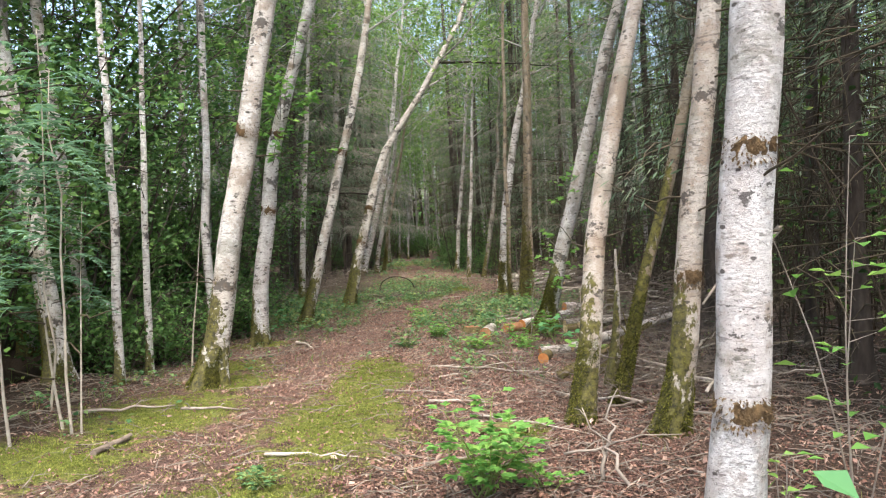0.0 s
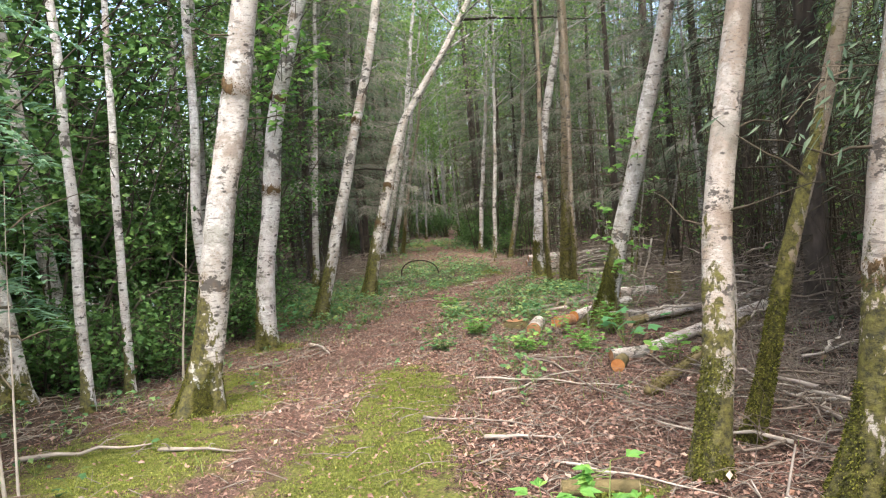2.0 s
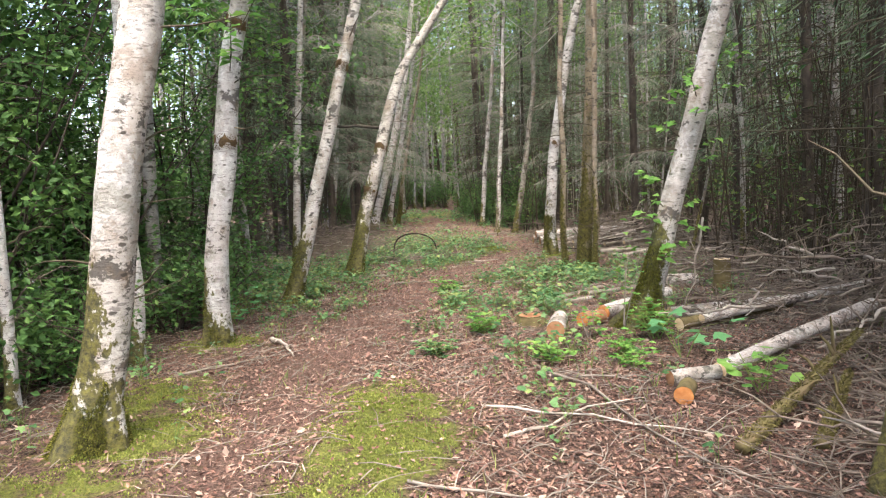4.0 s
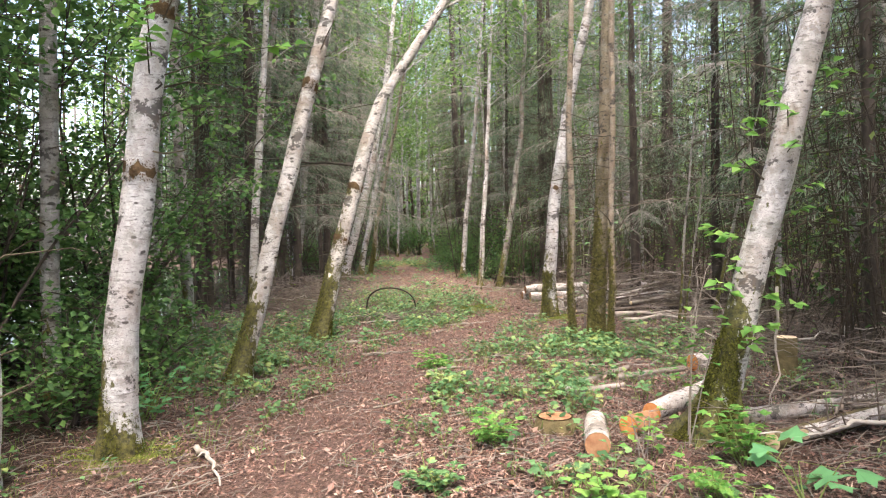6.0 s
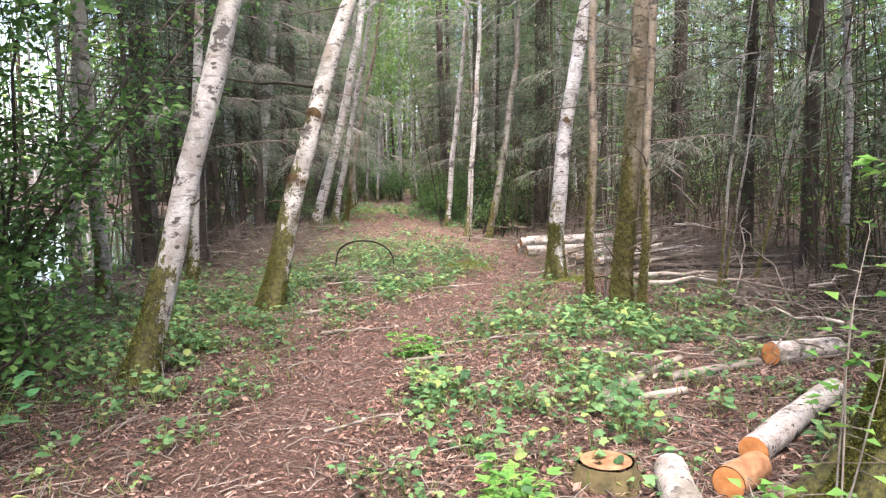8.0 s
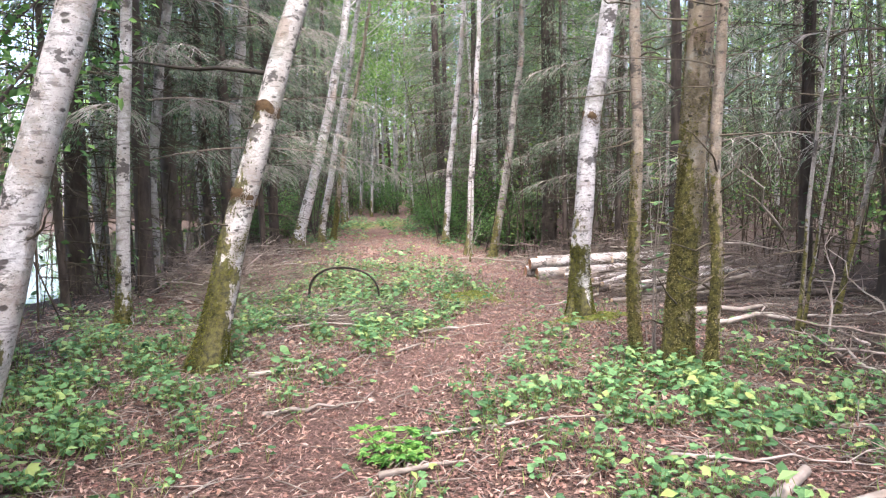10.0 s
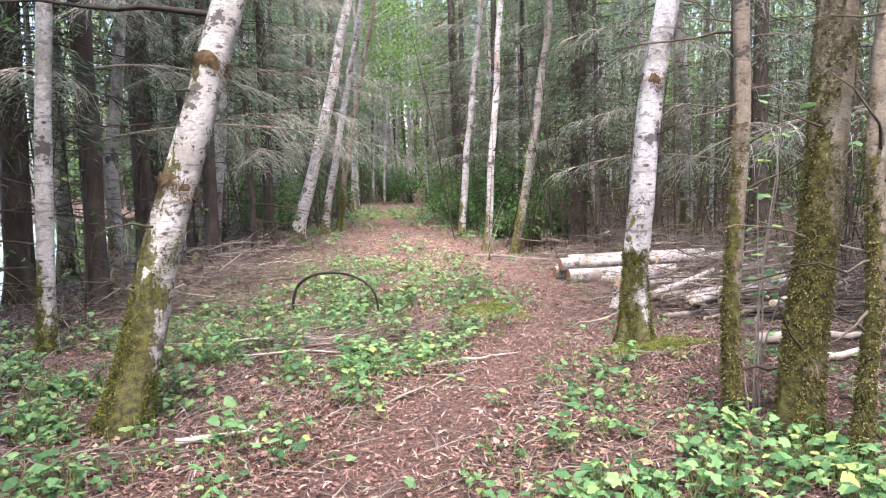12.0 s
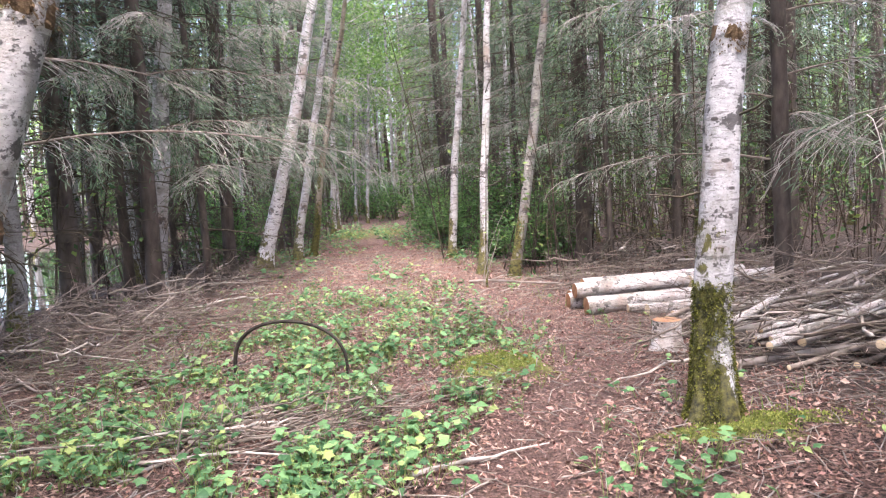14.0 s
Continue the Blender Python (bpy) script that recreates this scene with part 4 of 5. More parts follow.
def far_wood():
    """The wood beyond, too far to count."""
    rng, nrng = random.Random(8), np.random.default_rng(8)
    g, t, places, needles = Geo(), Geo(), [], []
    n = 0
    while n < 1100:
        x, y = rng.gauss(0, 26), rng.uniform(4, 90)
        if (abs(x) < 15 and y < 48) or (abs(x - path_middle(y)) < 1.6 and y < 56) or (x < 0 and pond(x, y) > 0.02) or (x < -14 and y > 30 and 0.48 < -x / max(y - 9, 1) < 0.7 and rng.random() < 0.75):
            continue
        n += 1
        h, r = rng.uniform(14, 22), rng.uniform(0.06, 0.14)
        lean = rng.uniform(-0.06, 0.06)
        z0 = height(x, y)
        (g if rng.random() < 0.4 else t).tube([(x + lean * z, y, z0 + z) for z in (-0.1, 2, 5, h)], [r * 1.15, r, r * 0.8, r * 0.2], 6)
        for k in range(14):
            z = rng.uniform(0.5, h)
            a, l = rng.uniform(0, 6.28), rng.uniform(0.8, 2.4)
            e = Vector((x + lean * z + math.cos(a) * l, y + math.sin(a) * l, z0 + z + rng.uniform(-0.4, 0.3)))
            t.tube([(x + lean * z, y, z0 + z), e], [0.014, 0.004], 3)
            if z > 3:
                places.append(e)
            elif rng.random() < 0.3:
                needles.append(e)
    thicket, n, sprays = Geo(), 0, []
    while n < 1900:
        right = n % 3 == 0
        x, y = (rng.uniform(3.1, 9), rng.uniform(3, 17)) if right else (rng.uniform(-13, 13), rng.uniform(16, 50))
        if open_space(x, y) and not (y > 22.5 and x > 1.6 or y > 24 and path_middle(y) + 1.2 < x) or pond(x, y) > 0.02:
            continue
        n += 1
        h, r, lx, ly = rng.uniform(0.8, 4.6), rng.uniform(0.005, 0.016), rng.gauss(0, 0.16), rng.gauss(0, 0.14)
        z0 = height(x, y)
        thicket.tube([(x, y, z0 - 0.05), (x + lx * h * 0.5 + rng.uniform(-0.08, 0.08), y + ly * h * 0.5, z0 + h * 0.5), (x + lx * h, y + ly * h, z0 + h)], [r, r * 0.8, r * 0.4], 4)
        bushy = noise.noise(Vector((x * 0.35, y * 0.35, 4))) > 0.0
        for k in range(6):
            z = rng.uniform(0.15, 0.95) * h
            e = Vector((x + lx * z + rng.uniform(-0.5, 0.5), y + ly * z + rng.uniform(-0.4, 0.4), z0 + z + rng.uniform(-0.3, 0.4)))
            thicket.tube([(x + lx * z, y + ly * z, z0 + z), e], [0.006, 0.002], 3)
            if bushy or rng.random() < 0.12:
                sprays += [e, e + Vector((rng.uniform(-0.3, 0.3), rng.uniform(-0.3, 0.3), rng.uniform(-0.2, 0.3)))]
    base, m = np.array([tuple(p) for p in sprays]), 46000
    me = leaf_cloud("thicket_leaves", UNDER, base[nrng.integers(0, len(base), m)] + nrng.normal(size=(m, 3)) * 0.16, 0.085, 0.052, nrng)
    tagged(new("thicket_leaves", me), "small dark green leaves of the understorey", "thicket", kind="stuff")
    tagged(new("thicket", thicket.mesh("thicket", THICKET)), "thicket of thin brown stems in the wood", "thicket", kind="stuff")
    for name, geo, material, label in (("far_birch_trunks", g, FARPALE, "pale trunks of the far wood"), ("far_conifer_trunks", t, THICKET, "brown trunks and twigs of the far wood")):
        tagged(new(name, geo.mesh(name, material)), label, "far woods", kind="stuff")
    base = np.array([tuple(p) for p in places])
    m = 72000
    me = leaf_cloud("far_foliage", CROWN, base[nrng.integers(0, len(base), m)] + nrng.normal(size=(m, 3)) * 0.6, 0.50, 0.32, nrng)
    tagged(new("far_foliage", me), "green canopy leaves of the far wood", "far woods", kind="stuff")
    base = np.array([tuple(p) for p in needles])
    m = 30000
    me = leaf_cloud("far_undergrowth", SHRUB, base[nrng.integers(0, len(base), m)] + nrng.normal(size=(m, 3)) * 0.5, 0.4, 0.24, nrng)
    tagged(new("far_undergrowth", me), "dark undergrowth of the far wood", "far woods", kind="stuff")


far_wood()


# ---- trunks of their own kind ----
def plain_trunk(name, x, y, r, lean, bow, h, material, label, seed, category="tree", flare=0.4, twig=0, low=0.3, high=3.5):
    t = thing(name, x, y, height(x, y), label, category)
    piece("trunk", trunk_mesh(r, h, lean, bow, material, seed, flare=flare), t)
    for i in range(twig):
        piece("twig", stubs(h, r, lean, bow, seed * 60 + i, 1, low, high, 0.30).mesh("twig", SNAG_TWIG), t)
    return t


MOSS_TALL = bark((0.30, 0.25, 0.18), (0.15, 0.115, 0.07), 0.8, 1.3, 1.4)
BROWN_TALL = bark((0.34, 0.28, 0.215), (0.17, 0.13, 0.09), 0.8, 1.0, 1.5)
slim = plain_trunk("conifer_tree", 1.34, 14.6, 0.046, -0.02, 0.006, 12, BROWN_TALL, "slim brown-barked conifer with mossy twig stubs", 301, twig=16)
moss_sheath(slim, 0.046, 12, -0.02, 0.006, 301, 1.6, 2400, 0, 0.4, MOSS_BROWN)
mossy = plain_trunk("conifer_tree", 1.59, 14.42, 0.105, 0.075, -0.006, 14, MOSS_TALL, "thick conifer trunk wrapped in olive moss", 302, twig=12, flare=0.2)
moss_sheath(mossy, 0.105, 14, 0.075, -0.006, 302, 2.4, 11000, 0, 0.2, MOSS_BROWN)
slim = plain_trunk("conifer_tree", 1.68, 14.05, 0.042, 0.03, -0.0037, 12, BROWN_TALL, "thin brown conifer stem beside a thick mossy trunk", 303, twig=18)
moss_sheath(slim, 0.042, 12, 0.03, -0.0037, 303, 1.7, 2200, 0, 0.4, MOSS_BROWN)
plain_trunk("snag", 1.43, 6.42, 0.050, 0.085, 0.0, 1.33, TAN, "broken dead birch snag with pale torn top", 304, "dead tree", 0.2)
plain_trunk("sapling", 2.92, 15.2, 0.022, 0.06, 0.01, 4.2, DULL, "thin crooked pale sapling", 305, "sapling", 0.3, 10)
plain_trunk("sapling", 3.02, 15.3, 0.018, 0.16, -0.01, 3.8, DULL, "thin leaning pale sapling", 306, "sapling", 0.3, 8)
plain_trunk("sapling", 3.7, 15.9, 0.03, 0.22, 0.0, 4.0, DULL, "leaning grey sapling with bare twigs", 307, "sapling", 0.3, 10)
plain_trunk("sapling", 0.72, 22.3, 0.015, 0.03, 0.004, 2.6, DULL, "thin upright sapling with pale shoots", 308, "sapling", 0.3, 8)
plain_trunk("sapling", 4.3, 24.5, 0.035, -0.16, -0.01, 5.5, DULL, "leaning pale sapling beyond the log pile", 309, "sapling", 0.3, 6)
for i, (x, y, r, lean) in enumerate([(-3.15, 5.85, 0.012, -0.12), (-2.95, 5.75, 0.008, 0.04), (-3.05, 8.6, 0.012, 0.1), (-2.75, 8.3, 0.010, 0.16)]):
    plain_trunk("sapling", x, y, r, lean, 0.01, 1.9, PALE_WOOD, "thin bare pale sapling stem at the moss", 320 + i, "sapling", 0.2, 5, 0.3, 1.6)


# ---- logs, stumps, hoop ----
def log(x0, y0, x1, y1, r, label, z0=0.0, z1=0.0, material=LOG_BARK, cut=CUT_WOOD, seed=1, group="cut logs beside the footpath", bend=0.03):
    rng = random.Random(seed)
    a, b = Vector((x0, y0, height(x0, y0) + r * 0.9 + z0)), Vector((x1, y1, height(x1, y1) + r * 0.9 + z1))
    t = thing("log", *a, label, "log", group)
    d = b - a
    side = d.cross(Vector((0, 0, 1))).normalized()
    n = max(6, int(d.length / 0.08))
    g = Geo()
    off = rng.uniform(0, 9)
    pts = [d * (i / n) + side * bend * math.sin(3.1 * i / n + off) * d.length * 0.4 for i in range(n + 1)]
    g.tube(pts, [r * (1 - 0.12 * i / n) * (1 + 0.05 * noise.noise(Vector((i * 0.6, off, 0)))) for i in range(n + 1)], 14, 0.02, rng=rng)
    piece("bark", g.mesh("bark", material), t)
    for p, q, f in ((pts[0], pts[1], 1.0), (pts[-1], pts[-2], 0.88)):
        w = (p - q).normalized()
        u = w.orthogonal().normalized()
        v = w.cross(u)
        c = Geo()
        c.v.append(p + w * 0.006)
        for ring, rr in ((0, 0.55), (1, 0.97)):
            for k in range(16):
                an = 2 * math.pi * k / 16
                c.v.append(p + w * (0.006 - 0.004 * ring) + (u * math.cos(an) + v * math.sin(an)) * r * rr * f)
        for k in range(16):
            k2 = (k + 1) % 16
            c.f += [(0, 1 + k, 1 + k2), (1 + k, 17 + k, 17 + k2, 1 + k2)]
        piece("cut_face", c.mesh("cut_face", cut, False), t, "sawn orange end grain")
    return t


def stump(x, y, r, h, label, material, cut, seed):
    t = thing("stump", x, y, height(x, y), label, "stump")
    g = Geo()
    rng = random.Random(seed)
    zs = [-0.08, 0.0, 0.04, 0.1, 0.2, 0.3, 0.4, 0.5]
    zs = [z for z in zs if z < h - 0.02] + [h]
    for z in zs:
        for k in range(18):
            a = 2 * math.pi * k / 18
            q = r * (1 + 0.45 * math.exp(-max(z, 0) / 0.06) * (1 + 0.4 * math.sin(4 * a))) * (1 + 0.06 * noise.noise(Vector((math.cos(a) * 2, math.sin(a) * 2, z * 6 + seed))))
            g.v.append(Vector((math.cos(a) * q, math.sin(a) * q, z)))
    for i in range(len(zs) - 1):
        for k in range(18):
            a, b = i * 18 + k, i * 18 + (k + 1) % 18
            g.f.append((a, b, b + 18, a + 18))
    piece("bark", g.mesh("bark", material), t)
    c = Geo()
    c.v = [Vector((0, 0, h + 0.012))] + [Vector((math.cos(2 * math.pi * k / 18) * r * 0.99, math.sin(2 * math.pi * k / 18) * r * 0.99, h + 0.004)) for k in range(18)]
    c.f = [(0, 1 + k, 1 + (k + 1) % 18) for k in range(18)]
    piece("cut_face", c.mesh("cut_face", cut, False), t, "sawn wooden top")
    return t


ORANGE = "birch log with a fresh orange sawn end"
log(2.00, 12.20, 2.62, 12.42, 0.085, ORANGE, seed=1, cut=CUT_ORANGE)
log(1.10, 10.60, 1.98, 11.38, 0.075, "white birch log lying behind a mossy trunk", seed=2, cut=CUT_ORANGE)
log(1.70, 10.40, 3.35, 10.78, 0.060, "long white birch log on the litter", seed=3, cut=CUT_PALE)
log(0.52, 9.85, 0.66, 10.45, 0.085, "short birch log with its sawn end towards the path", seed=4)
log(0.84, 10.26, 1.06, 10.46, 0.075, "short chunk of orange split wood", seed=5, material=CUT_WOOD, cut=CUT_ORANGE)
stump(0.37, 10.5, 0.12, 0.09, "low sawn stump with an orange mossy top", ROTTEN, CUT_WOOD, 6)
log(1.03, 7.80, 1.11, 7.95, 0.062, ORANGE, seed=7, material=ROTTEN, cut=CUT_ORANGE)
log(1.04, 8.12, 1.39, 8.20, 0.055, "short pale log butted against a longer one", seed=8)
log(1.42, 8.22, 3.00, 9.30, 0.055, "long pale birch log sloping up onto brushwood", 0.0, 0.12, seed=9, cut=CUT_PALE)
log(1.79, 9.68, 3.60, 10.42, 0.042, "thin white pole leaning on brushwood", 0.05, 0.22, seed=10, cut=CUT_PALE)
log(1.60, 9.72, 2.75, 10.2, 0.060, "mossy rotten log under brushwood", 0.0, 0.05, seed=11, material=ROTTEN, cut=CUT_PALE)
log(0.66, 11.62, 1.42, 12.40, 0.030, "thin weathered stick of birch", seed=12, material=DEAD_TWIG, cut=CUT_PALE)
log(0.86, 11.60, 1.20, 11.66, 0.026, "thin weathered stick of birch", seed=13, material=DEAD_TWIG, cut=CUT_PALE)
log(1.20, 11.95, 1.92, 12.18, 0.032, "thin pale pole on the plants", seed=14, material=DEAD_TWIG, cut=CUT_PALE)
log(0.72, 11.80, 1.10, 12.12, 0.022, "pale pole lying among ground plants", seed=15, material=DEAD_TWIG, cut=CUT_PALE)
log(0.18, 5.27, 0.56, 5.20, 0.045, "short rotten log covered with moss", seed=16, material=ROTTEN, cut=CUT_PALE)
log(-2.50, 5.12, -2.56, 5.62, 0.026, "gnarled broken branch piece", seed=17, material=BRUSH, cut=BRUSH, bend=0.25)
log(0.66, 11.50, 0.80, 11.35, 0.045, "short grey sawn piece", seed=18, cut=CUT_PALE)
stump(2.72, 11.8, 0.095, 0.36, "old mossy stump among brushwood", ROTTEN, CUT_PALE, 19)
stump(1.85, 18.6, 0.115, 0.24, "low stump with a fresh orange sawn top", LOG_BARK, CUT_WOOD, 20)
PILE = "stacked birch logs of the pile"
for i, (x0, y0, x1, y1, r, z) in enumerate([(1.62, 20.45, 3.10, 20.62, 0.10, 0), (1.50, 20.85, 3.60, 21.15, 0.095, 0), (1.58, 21.15, 3.40, 21.55, 0.09, 0), (1.55, 20.68, 3.30, 20.95, 0.085, 0.15),
                                            (1.72, 21.0, 3.75, 21.35, 0.08, 0.15), (2.15, 20.0, 3.60, 20.25, 0.06, 0), (2.30, 19.7, 3.9, 20.05, 0.05, 0), (2.0, 20.2, 3.2, 20.3, 0.045, 0.02), (2.9, 20.8, 4.3, 21.3, 0.07, 0.14)]):
    log(x0, y0, x1, y1, r, "birch log with white bark in a stacked pile", z, z, seed=30 + i, group=PILE, cut=CUT_WOOD if i < 5 else CUT_PALE)
POLES = "thin poles stacked beside the pile"
prng = random.Random(77)
for i in range(34):
    x0, y0 = prng.uniform(2.0, 2.9), prng.uniform(17.3, 19.4)
    lev = prng.uniform(0, 0.32)
    l, a = prng.uniform(0.9, 2.6), prng.uniform(-0.35, 0.75)
    log(x0, y0, x0 + l * math.cos(a), y0 + l * math.sin(a), prng.uniform(0.014, 0.036), "thin weathered pole in a loose stack", lev * 0.6, lev * prng.uniform(0.7, 1.3), seed=50 + i, group=POLES,
        material=prng.choice((LOG_BARK, DEAD_TWIG, DEAD_TWIG, BRUSH, BRUSH, BROWN_BARK)), cut=CUT_PALE, bend=0.09)


def branch_geo(a, b, r, seed, bend=0.15, side=5, sides=5, twig=0.35, apart=False):
    """A crooked branch from a to b with side twigs."""
    rng = random.Random(seed)
    g = Geo()
    d = b - a
    n = 7
    pts = [a]
    for i in range(1, n + 1):
        pts.append(a + d * i / n + Vector((rng.uniform(-1, 1), rng.uniform(-1, 1), rng.uniform(-0.4, 0.8))) * bend * d.length * 0.25 * math.sin(3.14 * min(i / n, 0.9)))
    g.tube(pts, [r * (1 - 0.75 * i / n) for i in range(n + 1)], sides, 0.06, True, rng)
    fine = Geo() if apart else g
    for i in range(side):
        k = rng.randint(1, n - 1)
        w = (d.normalized() * 0.8 + Vector((rng.uniform(-1, 1), rng.uniform(-1, 1), rng.uniform(-0.1, 0.8)))).normalized() * d.length * twig * rng.uniform(0.4, 1)
        fine.tube([pts[k], pts[k] + w * 0.5 + Vector((0, 0, 0.02)), pts[k] + w], [r * 0.45, r * 0.3, r * 0.12], 3)
    return (g, fine) if apart else g


def fallen_branch(x0, y0, x1, y1, r, seed, label="bare fallen branch on the leaf litter", z0=0.0, z1=0.0, material=DEAD_TWIG, bend=0.15, side=2):
    a = Vector((x0, y0, height(x0, y0) + r + z0))
    b = Vector((x1, y1, height(x1, y1) + r + z1))
    g, fine = branch_geo(Vector((0, 0, 0)), b - a, r, seed, bend, side, 6, 0.2, True)
    ob = new("fallen_branch", g.mesh("fallen_branch", material))
    if side:
        tagged(piece("twigwork", fine.mesh("twigwork", material), ob), kind="stuff")
    ob.location = a
    return tagged(ob, label, "branch", "fallen branches")


def furry_branch(x0, y0, x1, y1, r, seed, label, z1):
    """A dead branch clothed in hanging moss."""
    ob = fallen_branch(x0, y0, x1, y1, r, seed, label, 0, z1, MOSS_BARK, 0.04, 4)
    rng, g = random.Random(seed), Geo()
    d = Vector((x1 - x0, y1 - y0, height(x1, y1) - height(x0, y0) + z1))
    side = d.cross(Vector((0, 0, 1))).normalized()
    up = side.cross(d).normalized()
    for i in range(2600):
        t, a = rng.random(), rng.uniform(0, 6.28)
        way = side * math.cos(a) + up * math.sin(a)
        p = d * t + way * r * (1 - 0.75 * t) * 0.95 + Vector((0, 0, 0.004))
        g.leaf(p, way + Vector((rng.uniform(-0.4, 0.4), rng.uniform(-0.4, 0.4), rng.uniform(-1.0, 0.2))), Vector((rng.uniform(-1, 1), rng.uniform(-1, 1), 1)), rng.uniform(0.012, 0.030), 0.008)
    tagged(piece("moss", g.mesh("moss", MOSS_BROWN, False), ob, "shaggy olive-brown moss"), kind="stuff")
    return ob


for i, row in enumerate([(-1.27, 4.88, -0.62, 4.76, 0.016), (-2.42, 6.49, -1.75, 6.27, 0.018), (-0.18, 6.18, 0.32, 6.08, 0.018), (-2.13, 10.22, -1.74, 9.44, 0.022), (-0.6, 6.75, 0.25, 6.4, 0.010),
                         (0.25, 8.9, 1.05, 6.3, 0.012), (-0.1, 7.4, 0.9, 8.0, 0.012), (-3.3, 6.3, -2.5, 6.6, 0.020), (-0.55, 12.6, -0.1, 12.75, 0.020), (-1.6, 14.6, -1.2, 14.75, 0.022), (-1.3, 13.6, -0.7, 13.85, 0.02),
                         (-0.4, 13.2, 1.0, 13.35, 0.013), (-2.0, 16.4, -0.6, 17.1, 0.016), (-1.7, 16.2, -0.9, 17.2, 0.012), (-1.9, 16.7, -0.7, 16.9, 0.010), (-0.6, 17.7, -0.45, 17.2, 0.015), (0.0, 21.0, 1.3, 22.3, 0.018),
                         (0.5, 22.6, 2.3, 22.2, 0.022), (-3.0, 21.3, -2.0, 22.4, 0.02), (-2.9, 20.6, -2.2, 21.9, 0.015), (-1.0, 11.2, -0.2, 11.6, 0.010), (0.2, 5.7, 1.0, 5.0, 0.010), (-0.2, 4.6, 0.8, 4.9, 0.009),
                         (-0.5, 15.2, 0.1, 15.9, 0.010), (-0.3, 16.0, 0.4, 16.25, 0.014), (-2.6, 9.0, -1.8, 9.6, 0.012), (0.3, 8.6, 1.0, 8.2, 0.012), (-0.2, 7.9, 1.2, 7.2, 0.010), (0.9, 12.7, 1.8, 12.4, 0.012), (1.9, 13.0, 2.9, 12.9, 0.018),
                         (-2.9, 17.0, -2.2, 16.2, 0.012), (-3.4, 18.2, -2.3, 17.4, 0.012), (-1.1, 16.1, 0.0, 15.7, 0.010), (2.3, 15.7, 4.2, 15.9, 0.03), (2.2, 16.2, 3.4, 16.3, 0.045)]):
    fallen_branch(*row, seed=400 + i, material=PALE_WOOD if i % 3 == 0 else DEAD_TWIG)
# crooked upright branches before the nearest white trunk, and the pale arm beside the mossy trunks
fallen_branch(0.86, 4.12, 1.05, 4.55, 0.014, 440, "crooked bare branch sticking up from litter", 0, 0.42, DEAD_TWIG, 0.5)
fallen_branch(0.98, 4.0, 0.80, 4.4, 0.012, 441, "crooked bare branch sticking up from litter", 0, 0.36, DEAD_TWIG, 0.6)
fallen_branch(0.70, 4.5, 1.35, 4.25, 0.010, 442, "thin bare branch propped on litter", 0.05, 0.2, DEAD_TWIG, 0.3)
fallen_branch(2.6, 5.6, 1.7, 4.8, 0.03, 443, "grey dead limb propped against trunks", 1.35, 0.85, DEAD_TWIG, 0.15, 5)
fallen_branch(2.9, 14.7, 3.25, 15.3, 0.012, 444, "grey crooked dead branch standing in brush", 0, 0.9, DEAD_TWIG, 0.35, 6)
fallen_branch(3.3, 14.3, 3.0, 14.9, 0.011, 445, "grey crooked dead branch standing in brush", 0, 0.75, DEAD_TWIG, 0.35, 6)
furry_branch(1.08, 7.02, 2.32, 8.2, 0.038, 448, "thick mossy dead branch propped on the brushwood", 0.24)
furry_branch(1.45, 6.95, 1.98, 7.7, 0.030, 449, "mossy dead branch propped on the brushwood", 0.14)
fallen_branch(2.2, 10.9, 1.75, 10.1, 0.014, 446, "thin dead branch leaning on logs", 0.9, 0.1, DEAD_TWIG, 0.2, 6)
fallen_branch(2.3, 14.3, 1.72, 14.1, 0.011, 447, "grey bare branch reaching from a thin stem", 0.95, 1.62, DEAD_TWIG, 0.25, 5)


limb = branch_geo(stem_at(5.2, 0.2, (0.020, 3.3, 0.30), 0.2), Vector((4.65, 0.9, 5.0)), 0.030, 450, 0.12, 0, 6)
piece("limb", limb.mesh("limb", DARK_WOOD), leaning, "dark bare limb reaching across the path")
limb = branch_geo(stem_at(2.35, 0.2, (0.020, 3.3, 0.30), 0.2), Vector((-1.0, 0.6, 2.5)), 0.022, 451, 0.12, 0, 6)
piece("limb", limb.mesh("limb", DARK_WOOD), leaning, "dark bare dead limb")


def hoop():
    g = Geo()
    pts, a0, b0 = [], Vector((-1.62, 18.15, height(-1.62, 18.15) - 0.02)), Vector((-0.76, 17.92, height(-0.76, 17.92) - 0.02))
    for i in range(25):
        t = i / 24
        p = a0.lerp(b0, 0.5 - 0.5 * math.cos(math.pi * t) * (1 + 0.12 * math.sin(math.pi * t)))
        p.z += 0.46 * math.sin(math.pi * t) ** 0.75 * (1 - 0.12 * t)
        pts.append(p - a0)
    g.tube(pts, [0.0155 - 0.0045 * i / 24 for i in range(25)], 8, 0.08)
    ob = new("bent_branch", g.mesh("bent_branch", DARK_WOOD))
    ob.location = a0
    tagged(ob, "dark bent branch arching over ground plants", "branch")


hoop()


